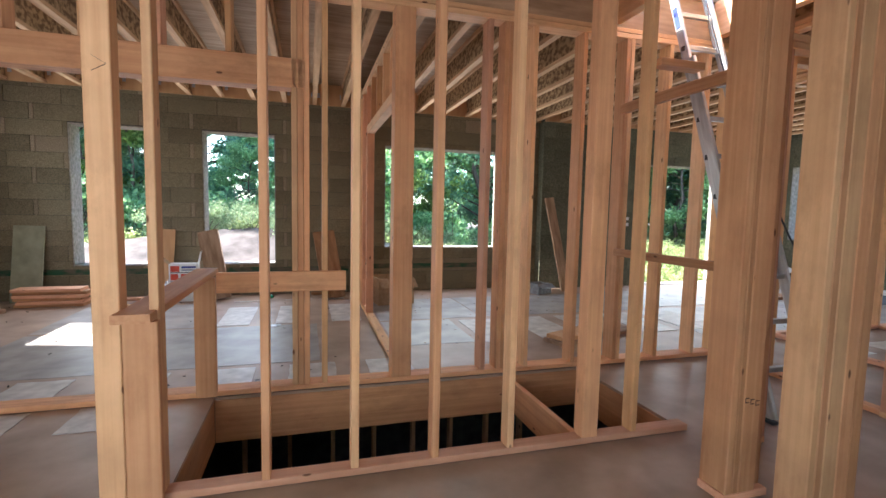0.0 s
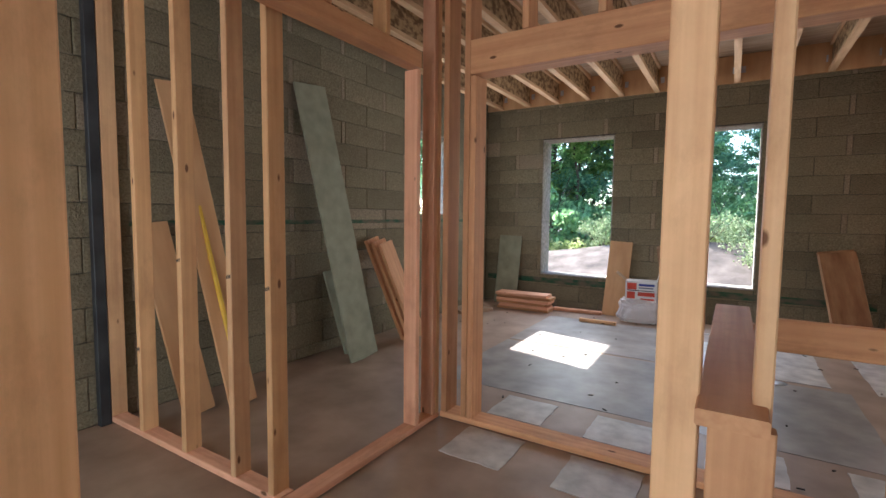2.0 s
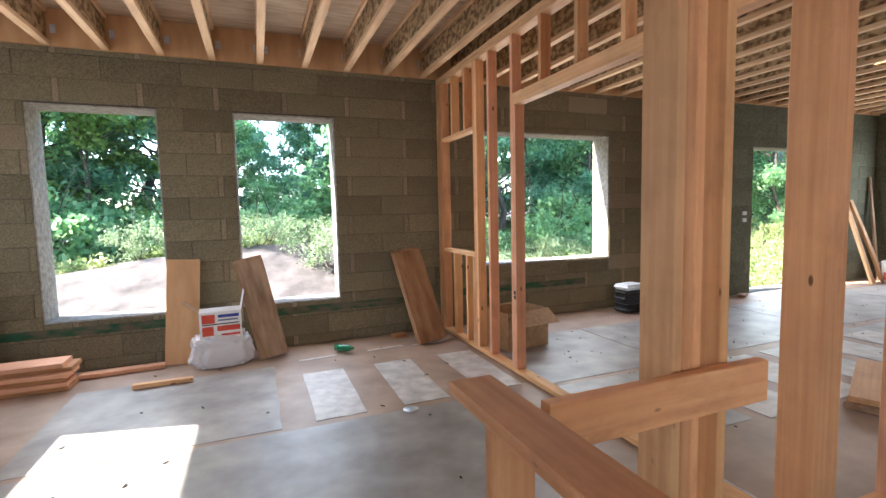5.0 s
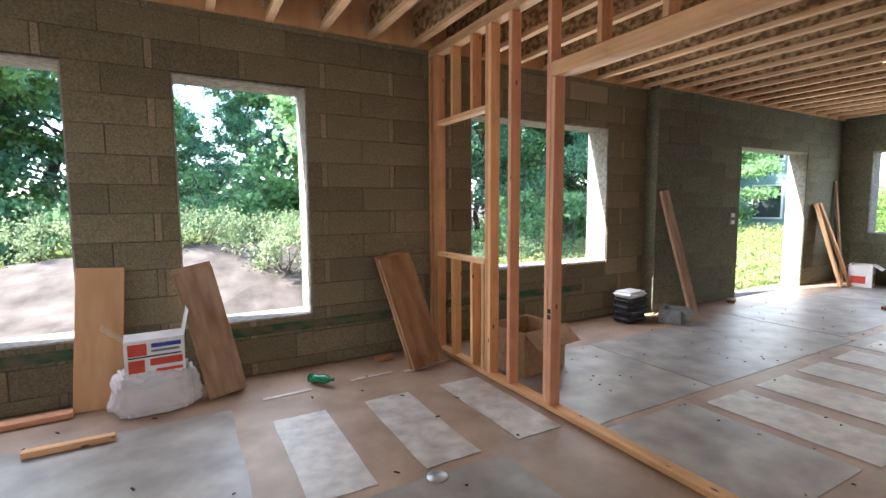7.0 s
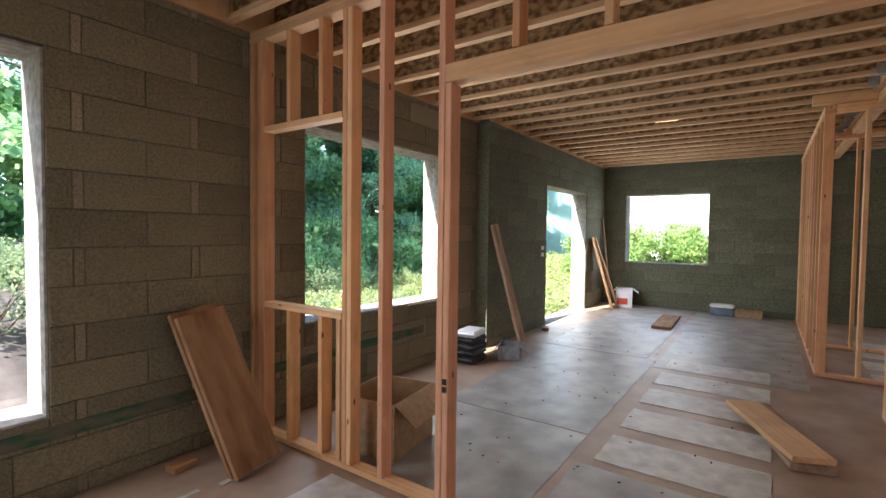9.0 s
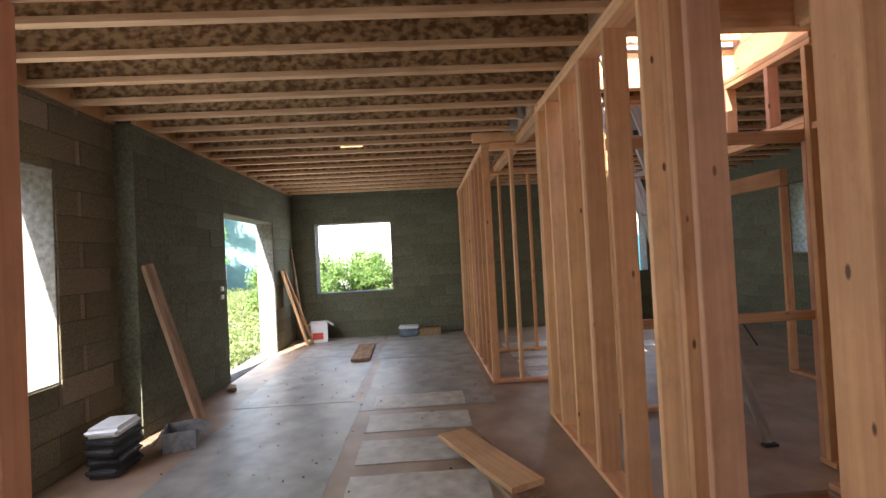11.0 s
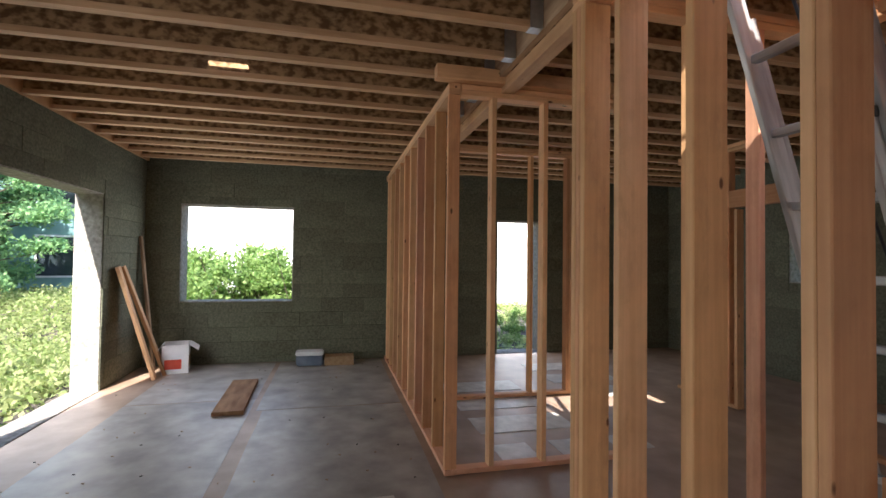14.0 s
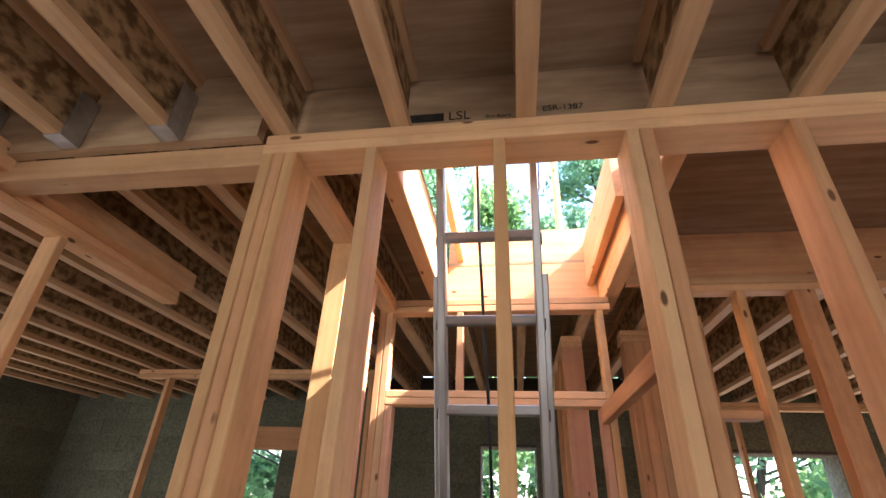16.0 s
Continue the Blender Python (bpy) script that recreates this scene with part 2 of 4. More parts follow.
def mesh_of(name, verts, faces, mat, slots=None):
    me = bpy.data.meshes.new(name)
    me.from_pydata(verts, [], faces)
    for m in (mat if isinstance(mat, (list, tuple)) else [mat]):
        me.materials.append(m)
    if slots is not None:
        me.polygons.foreach_set("material_index", slots)
    me.update()
    return me


def put(name, me, m, parent=None, label=""):
    ob = new(name, me)
    ob.matrix_basis = m
    if parent is not None:
        ob.parent = parent
    if label:
        ob["label"] = label
    return ob


def part(name, bm, mat, parent, label="", m=Matrix()):
    me = bpy.data.meshes.new(name)
    bm.to_mesh(me)
    bm.free()
    me.materials.append(mat)
    return put(name, me, m, parent, label)


def thing(name, label, category, at=(0, 0, 0), group="", kind="", turn=0):
    ob = new(name)
    ob.empty_display_size = 0.1
    ob.matrix_basis = pose(*at, 0, 0, turn)
    return tagged(ob, label, category, group, kind)


def beam_mesh(name, a, b, length, mat, cham=0.004):
    """A sawn stick, a by b in section, length along local z, with eased long edges."""
    key = (name, round(a, 3), round(b, 3), round(length, 2), mat.name)
    if key not in MESHES:
        x, y, c = a / 2, b / 2, min(cham, a / 4, b / 4)
        ring = [(x - c, -y), (x, -y + c), (x, y - c), (x - c, y), (-x + c, y), (-x, y - c), (-x, -y + c), (-x + c, -y)]
        vs = [(px, py, s * length / 2) for s in (-1, 1) for px, py in ring]
        fs = [(k, (k + 1) % 8, 8 + (k + 1) % 8, 8 + k) for k in range(8)] + [tuple(range(7, -1, -1)), tuple(range(8, 16))]
        MESHES[key] = mesh_of(name, vs, fs, mat)
    return MESHES[key]


def stick(name, x0, x1, y0, y1, z0, z1, mat, parent=None, label=""):
    """A stick between two corners; its grain runs along the longest side."""
    d = (x1 - x0, y1 - y0, z1 - z0)
    mid = ((x0 + x1) / 2, (y0 + y1) / 2, (z0 + z1) / 2)
    k = d.index(max(d))
    if k == 2:
        me, m = beam_mesh(name, d[0], d[1], d[2], mat), pose(*mid)
    elif k == 0:
        me, m = beam_mesh(name, d[2], d[1], d[0], mat), pose(*mid, 0, 90, 0)
    else:
        me, m = beam_mesh(name, d[0], d[2], d[1], mat), pose(*mid, 90, 0, 0)
    return put(name, me, m, parent, label)


def span(name, p, q, a, b, mat, parent=None, label="", roll=0):
    """A stick from p to q, a by b in section."""
    p, q = Vector(p), Vector(q)
    turn = (q - p).to_track_quat("Z", "Y").to_matrix().to_4x4()
    m = Matrix.Translation((p + q) / 2) @ turn @ pose(0, 0, 0, 0, 0, roll)
    me = beam_mesh(name, a, b, (q - p).length, mat)
    return put(name, me, m, parent, label)


def boxes_mesh(name, boxes, mats, slots=None):
    """One mesh of many boxes (x0, x1, y0, y1, z0, z1); slots: material of each box."""
    vs, fs, ms = [], [], []
    for n, (x0, x1, y0, y1, z0, z1) in enumerate(boxes):
        k = len(vs)
        vs += [(x, y, z) for z in (z0, z1) for y in (y0, y1) for x in (x0, x1)]
        fs += [tuple(k + i for i in f) for f in ((0, 2, 3, 1), (4, 5, 7, 6), (0, 1, 5, 4), (2, 6, 7, 3), (0, 4, 6, 2), (1, 3, 7, 5))]
        ms += [slots[n] if slots else 0] * 6
    return mesh_of(name, vs, fs, mats, ms)


def wood(k, mats=(FIR, FIR, FIR_PINK, FIR_PALE, FIR_YELLOW)):
    return mats[random.Random(k).randrange(len(mats))]


# ---- floor, basement, ground ----
HX0, HX1, HY0, HY1 = 0.0, 2.78, 2.13, 3.2
WX, EX, NY, NY2, SY, JX = -3.25, 9.33, 7.12, 6.95, -1.3, 4.38
fl = boxes_mesh("floor", [(WX, HX0, SY, NY, -0.02, 0), (HX1, EX, SY, NY, -0.02, 0), (HX0, HX1, SY, HY0, -0.02, 0), (HX0, HX1, HY1, NY, -0.02, 0)], FLOOR)
floor = tagged(new("floor", fl), "dusty brown plywood subfloor with pale patches", "floor", kind="structure")


def sheet(x0, x1, y0, y1, mat, top, name="floor_sheet", turn=0.0):
    """A thin sheet on the floor with a slightly uneven outline."""
    r = random.Random(round(x0 * 977 + y0 * 131))
    w, h, pts = (x1 - x0) / 2, (y1 - y0) / 2, []
    for ax, ay, bx, by in ((-w, -h, w, -h), (w, -h, w, h), (w, h, -w, h), (-w, h, -w, -h)):
        pts += [(ax + (bx - ax) * k / 6 + r.uniform(-0.005, 0.005), ay + (by - ay) * k / 6 + r.uniform(-0.005, 0.005)) for k in range(6)]
    n = len(pts)
    vs = [(x, y, 0.0005) for x, y in pts] + [(x, y, top) for x, y in pts]
    fs = [tuple(range(n, 2 * n))] + [(k, (k + 1) % n, n + (k + 1) % n, n + k) for k in range(n)]
    return put(name, mesh_of(name, vs, fs, mat), pose((x0 + x1) / 2, (y0 + y1) / 2, 0, 0, 0, turn), floor)


# large grey sheets
for x0, x1, y0, y1 in ((-2.0, -0.56, 5.2, 6.5), (-2.0, 0.7, 3.85, 5.15), (1.4, 2.62, 5.12, 6.35), (2.64, 5.06, 5.12, 6.35), (5.08, 7.5, 5.22, 6.45), (7.52, 9.3, 5.22, 6.45),
                       (4.75, 7.1, 3.75, 5.1), (7.12, 9.3, 3.75, 5.16), (1.4, 2.2, 4.1, 5.06)):
    sheet(x0, x1, y0, y1, FLOOR_GREY, 0.003)
sheet(6.22, 8.15, NY2 - 0.01, NY2 + 0.27, REVEAL, 0.008, "threshold")
sheet(EX - 0.01, EX + 0.3, 1.13, 1.9, REVEAL, 0.008, "threshold")
# pale patches, row by row
for k in range(3):
    sheet(-0.345 + 0.605 * k, -0.01 + 0.605 * k, 5.22, 6.18, PATCH, 0.005, "pale_patch")
for k in range(5):
    sheet(-1.375 + 0.612 * k, -1.02 + 0.612 * k, 3.42, 3.77, PATCH, 0.005, "pale_patch")
for k in range(2):
    sheet(-1.375 + 0.62 * k, -1.02 + 0.62 * k, 2.84, 3.19, PATCH, 0.005, "pale_patch")
for k in range(5):
    sheet(2.3 + 0.62 * k, 2.74 + 0.62 * k, 4.06, 4.98, PATCH, 0.005, "pale_patch")
for k in range(3):
    sheet(5.55, 5.85, 1.9 + 0.5 * k, 2.2 + 0.5 * k, PATCH, 0.005, "pale_patch")
    sheet(6.1 + 0.62 * k, 6.5 + 0.62 * k, 2.3, 3.2, PATCH, 0.005, "pale_patch")
    sheet(6.9 + 0.62 * k, 7.3 + 0.62 * k, 0.9, 1.8, PATCH, 0.005, "pale_patch")
for x0, x1, y in ((-0.35, 0.0, 6.56), (0.3, 0.66, 6.6), (0.75, 1.1, 6.58)):
    sheet(x0, x1, y, y + 0.035, PATCH, 0.005, "pale_patch", 3)
# debris
for k in range(260):
    r = random.Random(k)
    if k % 2 == 0 and k % 6:
        continue
    x, y = (r.uniform(1.6, 9.0), r.uniform(3.8, 6.8)) if k % 2 else (r.uniform(-3.1, 1.2), r.uniform(3.4, 7.0))
    s = r.uniform(0.005, 0.022)
    put("wood_chip", beam_mesh("wood_chip", 0.009, 0.005, 0.016 if k % 4 else 0.032, INK if k % 3 == 0 else WEATHERED, 0.001), pose(x, y, 0.0085, 90, 0, r.uniform(0, 180)), floor)

pit = boxes_mesh("basement", [(-3.25, 9.33, 7.0, 7.12, -2.9, -0.32), (-3.25, 9.33, -1.3, -1.2, -2.9, -0.32), (-3.25, -3.1, -1.2, 7.0, -2.9, -0.32), (9.2, 9.33, -1.2, 7.0, -2.9, -0.32), (-3.25, 9.33, -1.3, 7.12, -3.0, -2.9)], CONCRETE)
tagged(new("basement_wall", pit), "dark concrete basement seen down the stairwell", "basement", kind="structure")
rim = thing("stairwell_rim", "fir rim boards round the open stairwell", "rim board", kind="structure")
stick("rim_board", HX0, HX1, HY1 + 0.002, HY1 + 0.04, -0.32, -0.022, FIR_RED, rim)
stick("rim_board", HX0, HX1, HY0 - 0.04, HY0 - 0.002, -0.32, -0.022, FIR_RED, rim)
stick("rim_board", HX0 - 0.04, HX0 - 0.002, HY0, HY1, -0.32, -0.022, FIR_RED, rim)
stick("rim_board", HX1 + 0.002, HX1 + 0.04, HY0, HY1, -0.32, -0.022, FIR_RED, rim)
stick("cross_joist", 2.12, 2.16, HY0, HY1, -0.26, -0.024, FIR, rim)
bw = thing("basement_stud_wall", "dim stud wall down in the basement", "stud wall", (0, 0, -2.9))
for k in range(9):
    stick("stud", -0.4 + 0.406 * k, -0.362 + 0.406 * k, 4.4, 4.49, 0.04, 2.4, FIR_PALE, bw)
stick("bottom_plate", -0.6, 3.2, 4.4, 4.49, 0, 0.038, FIR, bw)
stick("top_plate", -0.6, 3.2, 4.4, 4.49, 2.402, 2.44, FIR, bw)

# ---- block walls ----
CZ, CH, CL = -0.101, 0.2032, 0.61


def wall_boxes(u0, u1, z0, z1, holes):
    """Rectangles of a wall face left round its openings (u0, u1, z0, z1)."""
    us = sorted({u0, u1, *[h[0] for h in holes], *[h[1] for h in holes]})
    zs = sorted({z0, z1, *[h[2] for h in holes], *[h[3] for h in holes]})
    out = []
    for a, b in zip(us, us[1:]):
        run = None
        for c, d in zip(zs, zs[1:]):
            free = not any(h[0] <= a and b <= h[1] and h[2] <= c and d <= h[3] for h in holes)
            if free:
                run = (run[0], d) if run else (c, d)
            if run and (not free or d == zs[-1]):
                out.append((a, b, *run))
                run = None
    return out


def block_piece(w, h, mat, g=0.002, c=0.005):
    key = ("block", round(w, 3), round(h, 3), mat.name)
    if key not in MESHES:
        x, z = w / 2 - g, h / 2 - g
        vs = [(-x, 0, -z), (x, 0, -z), (x, 0, z), (-x, 0, z)]
        vs += [(-x, -0.008, -z), (x, -0.008, -z), (x, -0.008, z), (-x, -0.008, z)]
        vs += [(-x + c, -0.012, -z + c), (x - c, -0.012, -z + c), (x - c, -0.012, z - c), (-x + c, -0.012, z - c)]
        fs = [(8, 9, 10, 11)] + [(k, (k + 1) % 4, 4 + (k + 1) % 4, 4 + k) for k in range(4)] + [(4 + k, 4 + (k + 1) % 4, 8 + (k + 1) % 4, 8 + k) for k in range(4)]
        MESHES[key] = mesh_of("block", vs, fs, mat)
    return MESHES[key]


BLOCK_JOBS = []


def block_wall(name, label, u0, u1, holes, to_world, thick, core):
    """A wall core with openings; its face blocks are laid at the end of the file. u runs along the wall, to the right seen from inside."""
    rects = wall_boxes(u0, u1, -0.3, 3.08, holes)
    ob = new(name, boxes_mesh(name, [core(a, b, c, d) for a, b, c, d in rects], JOINT))
    tagged(ob, label, "wall", kind="structure")
    for n, (a, b, c, d) in enumerate(holes):
        # pale reveals on the four sides
        t = 0.012
        for s, (e, f, g, h) in enumerate(((a, a + t, c, d), (b - t, b, c, d), (a + t, b - t, d - t, d), (a + t, b - t, c, c + t))):
            if s == 3 and c <= 0.01:
                continue
            x0, x1, y0, y1, z0, z1 = core(e, f, g, h)
            put("reveal", boxes_mesh("reveal", [(x0, x1, y0, y1, z0, z1)], REVEAL), Matrix(), ob, "pale opening reveal")
    BLOCK_JOBS.append((ob, u0, u1, holes, to_world))
    return ob


N_HOLES = [(-2.385, -1.43, 0.447, 2.324), (-0.806, 0.15, 0.447, 2.324), (1.75, 3.7, 0.682, 2.268)]
wall_n = block_wall("wall_north", "grey-brown woodchip cement block wall with window openings", WX, JX, N_HOLES, lambda u, z, o: pose(u, NY - o, z), 0.3,
                    lambda a, b, c, d: (a, b, NY, NY + 0.3, c, d))
wall_n2 = block_wall("wall_north_east", "grey-brown block wall with a wide door opening", JX, EX, [(6.22, 8.15, 0.0, 2.185)], lambda u, z, o: pose(u, NY2 - o, z), 0.3,
                     lambda a, b, c, d: (a, b, NY2, NY2 + 0.27, c, d))
E_HOLES = [(-6.51, -5.02, 0.863, 2.229), (-1.9, -1.13, 0.0, 2.14), (-0.53, 0.1, 0.99, 2.28)]
wall_e = block_wall("wall_east", "grey block wall with square window and door openings", -NY2, -SY, E_HOLES, lambda u, z, o: pose(EX - o, -u, z, 0, 0, -90), 0.3,
                    lambda a, b, c, d: (EX, EX + 0.3, -b, -a, c, d))
wall_w = block_wall("wall_west", "rough grey-brown woodchip block wall with one window opening", SY, NY, [(5.16, 6.1, 1.27, 2.25)], lambda u, z, o: pose(WX + o, u, z, 0, 0, 90), 0.27,
                    lambda a, b, c, d: (WX - 0.27, WX, a, b, c, d))
# Last two are wide openings added out of sight to let light in.
S_HOLES = [(-7.1, -6.3, 1.25, 2.31), (-3.93, -3.3, 1.28, 2.31), (-1.9, -0.25, 0.45, 2.31), (0.4, 2.4, 0.45, 2.31)]
wall_s = block_wall("wall_south", "dark grey block wall with small high windows and added wide openings", -EX, -WX, S_HOLES, lambda u, z, o: pose(-u, SY + o, z, 0, 0, 180), 0.3,
                    lambda a, b, c, d: (-b, -a, SY - 0.3, SY, c, d))
put("corner_return", boxes_mesh("corner_return", [(JX - 0.012, JX, NY2 - 0.012, NY, -0.02, 2.79)], SHADED_PARGE), Matrix(), wall_n2)
# green membrane streak under the windows and along the west wall
for x0, x1, z in ((-3.2, -1.2, 0.33), (-0.6, 1.2, 0.33), (1.45, 3.3, 0.36)):
    put("green_streak", boxes_mesh("green_streak", [(x0, x1, NY - 0.017, NY - 0.004, z, z + 0.075)], GREEN_LINE), Matrix(), wall_n, "green membrane streak")
put("green_streak", boxes_mesh("green_streak", [(WX + 0.004, WX + 0.017, 2.2, 7.0, 1.18, 1.215)], GREEN_LINE), Matrix(), wall_w, "green level line")

# ---- ceiling: I-joists, deck, beam ----
JZ, JD = 2.79, 0.302
OX0, OX1, OY0, OY1 = 3.0, 3.92, 1.72, 3.17
boxes, slots = [], []


def joist(x, y0, y1):
    for z0, z1 in ((JZ, JZ + 0.038), (JZ + JD - 0.038, JZ + JD)):
        boxes.append((x - 0.03, x + 0.03, y0, y1, z0, z1)), slots.append(0)
    boxes.append((x - 0.006, x + 0.006, y0, y1, JZ + 0.038, JZ + JD - 0.038)), slots.append(1)


JOISTS = [1.115 - 0.412 * k for k in range(11)] + [1.46 + 0.4 * k for k in range(20)]
for x in JOISTS:
    joist(x, 3.28, (NY if x < JX else NY2) - 0.042)
    if OX0 - 0.1 < x < OX1 + 0.1:
        joist(x, SY + 0.01, OY0 - 0.05)
    elif -0.05 < x < OX0:
        joist(x, SY + 0.01, 1.99)
    else:
        joist(x, SY + 0.01, 3.2)
DZ = JZ + JD
for x0, x1, y0, y1 in ((WX - 0.27, OX0, SY, NY), (OX1, 5.58, SY, NY), (OX0, OX1, SY, OY0), (OX0, OX1, OY1, NY), (5.58, 5.64, SY, 5.14), (5.58, 5.64, 5.41, NY), (5.64, EX, SY, NY)):
    boxes.append((x0, x1, y0, y1, DZ, DZ + 0.02)), slots.append(2)
for x0, x1, y0, y1 in ((WX, JX, NY - 0.04, NY - 0.002), (JX, EX, NY2 - 0.04, NY2 - 0.002), (0.2, 4.3, 3.205, 3.24), (4.35, EX, 3.3, 3.34)):
    boxes.append((x0, x1, y0, y1, JZ - 0.001, DZ - 0.001)), slots.append(4 if y0 > 6 else 3)
ceil = new("ceiling", boxes_mesh("ceiling", boxes, [FLANGE, OSB, PLY, RIM, PLYBOARD], slots))
tagged(ceil, "open I-joist ceiling with OSB webs under plywood deck", "ceiling", kind="structure")
hang = thing("joist_hangers", "galvanised joist hangers along the beam", "joist hanger", kind="structure")
for n, x in enumerate(JOISTS):
    if x > 4.35:
        put("hanger", boxes_mesh("hanger", [(x - 0.034, x + 0.034, 3.345, 3.42, JZ - 0.004, JZ - 0.001), (x - 0.036, x - 0.031, 3.345, 3.42, JZ - 0.004, JZ + 0.2), (x + 0.031, x + 0.036, 3.345, 3.42, JZ - 0.004, JZ + 0.2)], STEEL), Matrix(), hang)
    elif x < 1.2:
        put("hanger", boxes_mesh("hanger", [(x - 0.05, x - 0.034, NY - 0.046, NY - 0.041, JZ + 0.1, JZ + 0.17), (x + 0.034, x + 0.075, NY - 0.046, NY - 0.041, JZ + 0.1, JZ + 0.17)], STEEL), Matrix(), hang)
beam = thing("ceiling_beam", "long fir beam carrying the floor joists", "beam", kind="structure")
stick("beam", 4.32, EX, 3.2, 3.298, 2.7, JZ - 0.002, FIR_PALE, beam)

# opening to the upper storey
shaft = thing("stair_opening", "fir framing round the opening to the upper storey", "framing", kind="structure")
stick("trimmer", OX0 - 0.08, OX0 - 0.002, OY0 - 0.08, OY1, JZ, DZ - 0.003, FIR_PALE, shaft)
stick("trimmer", OX1 + 0.002, OX1 + 0.08, OY0 - 0.08, OY1, JZ, DZ - 0.003, FIR_PALE, shaft)
stick("landing_header", 0.0, OX0 - 0.09, 1.995, 2.035, JZ - 0.001, DZ - 0.004, FIR, shaft)
stick("opening_header", OX0, OX1, OY0 - 0.045, OY0 - 0.002, JZ - 0.02, DZ + 0.25, FIR_PALE, shaft)
for x in (OX0 + 0.12, OX0 + 0.75):
    stick("upper_stud", x, x + 0.038, OY0 - 0.5, OY0 - 0.36, DZ + 0.022, DZ + 2.4, FIR_PALE, shaft)
stick("upper_plate", OX0 - 1.2, OX1 + 1.2, OY0 - 0.5, OY0 - 0.36, DZ + 2.4, DZ + 2.48, FIR_PALE, shaft)
stick("upper_board", OX1 - 0.1, OX1 - 0.06, OY0, OY1 - 0.2, DZ + 0.03, DZ + 0.27, FIR_PALE, shaft)
stick("upper_board", OX0 + 0.02, OX0 + 0.06, OY0, OY1 - 0.5, DZ - 0.16, DZ + 0.12, FIR_PALE, shaft)

# ---- stud walls ----
TOP = JZ - 0.002


def stud_wall(label, axis, a0, a1, b0, b1, studs, plate_gaps=(), plates=True, top=TOP):
    """A framed wall along x or y from a0 to a1, between b0 and b1 across; studs: (at, number in a pack, low, high)."""
    w = thing("stud_wall", label, "stud wall", kind="structure")

    def s(name, u0, u1, z0, z1, mat):
        e = 0.002
        if axis == "x":
            return stick(name, u0, u1, b0 + e, b1 - e, z0, z1, mat, w)
        return stick(name, b0 + e, b1 - e, u0, u1, z0, z1, mat, w)

    edges = [a0, *[g for gap in plate_gaps for g in gap], a1]
    for u, v in zip(edges[::2], edges[1::2]):
        s("bottom_plate", u, v, 0.006, 0.042, wood(u * 3.1))
    if plates:
        s("top_plate", a0, a1, top - 0.078, top - 0.04, FIR_PALE)
        s("top_plate", a0 + 0.004, a1 - 0.004, top - 0.038, top, FIR_PALE)
    for k, (u, n, lo, hi) in enumerate(studs):
        for j in range(n):
            s("stud" if hi - lo > 1.2 else "cripple_stud", u + 0.0395 * j, u + 0.0395 * j + 0.038, lo or 0.044, hi or top - 0.08, wood(u * 7 + k + j))
    return w, s


# bearing wall north of the stairwell
studs = [(-1.59, 1, 0, 0), (-1.45, 1, 0, 0), (-1.41, 1, 0, 2.07), (0.5, 3, 0, 0), (0.7, 1, 0, 0), (1.9, 1, 0, 0), (2.03, 2, 0, 0), (2.27, 1, 0, 0), (2.7, 1, 0, 0),
         (3.1, 2, 0, 0), (3.526, 1, 0, 0), (3.926, 1, 0, 0), (4.196, 3, 0, 0)]
studs += [(-1.1 + 0.4 * k, 1, 2.275, 0) for k in range(4)]
wb, s = stud_wall("bearing wall of orange fir studs with a door header", "x", -1.596, 4.314, 3.2, 3.34, studs)
s("header", -1.41, 0.59, 2.08, 2.272, FIR)
s("post", 1.2, 1.345, 0.044, TOP - 0.08, FIR)
stick("guard_rail", 0.03, 0.86, 3.155, 3.198, 0.715, 0.85, FIR, wb)
# wall south of the stairwell
studs = [(-0.03, 1, 0, 0), (0.4, 1, 0, 0), (0.8, 1, 0, 0), (1.2, 1, 0, 0), (1.61, 1, 0, 0), (2.38, 1, 0, 0)]
ws, s = stud_wall("row of fir studs beside the open stairwell", "x", -0.24, 2.78, 2.03, 2.12, studs)
s("brace", 2.45, 2.74, 2.1, 2.14, FIR)
s("post", -0.235, -0.135, 0.044, TOP - 0.08, FIR_PALE)
s("post", 2.06, 2.16, 0.044, TOP - 0.08, FIR)
span("pencil_mark", (-0.2, 2.0315, 1.86), (-0.15, 2.0315, 1.83), 0.005, 0.001, INK, ws)
span("pencil_mark", (-0.2, 2.0315, 1.8), (-0.15, 2.0315, 1.83), 0.005, 0.001, INK, ws)
# corner packs by the first step of the walk
wp, s = stud_wall("heavy corner pack of fir studs", "x", 2.385, 2.635, 1.41, 1.56, [(2.39, 1, 0, 0)])
s("stud", 2.432, 2.462, 0.044, TOP - 0.08, FIR_RED)
s("post", 2.464, 2.56, 0.044, TOP - 0.08, FIR)
# Set-back stud in darker wood stands in for the pack's shadow gap.
stick("stud", 2.562, 2.632, 1.45, 1.558, 0.044, TOP - 0.08, FIR_RED, wp)
wp2, s = stud_wall("pack of pale fir studs", "x", 2.515, 2.81, 1.16, 1.3, [])
for u, v, mt in ((2.52, 2.557, FIR_PALE), (2.559, 2.597, FIR), (2.599, 2.675, FIR_PALE), (2.677, 2.74, FIR), (2.742, 2.8, FIR_RED)):
    s("stud", u, v, 0.044, TOP - 0.08, mt)
wp3, s = stud_wall("short run of fir studs past the corner", "y", -0.6, 1.19, 3.05, 3.19, [(1.15, 1, 0, 0), (0.8, 1, 0, 0), (0.4, 1, 0, 0)])
wq, s = stud_wall("end pack of pale fir studs near the walk", "x", -1.33, -0.93, 0.95, 1.09, [])
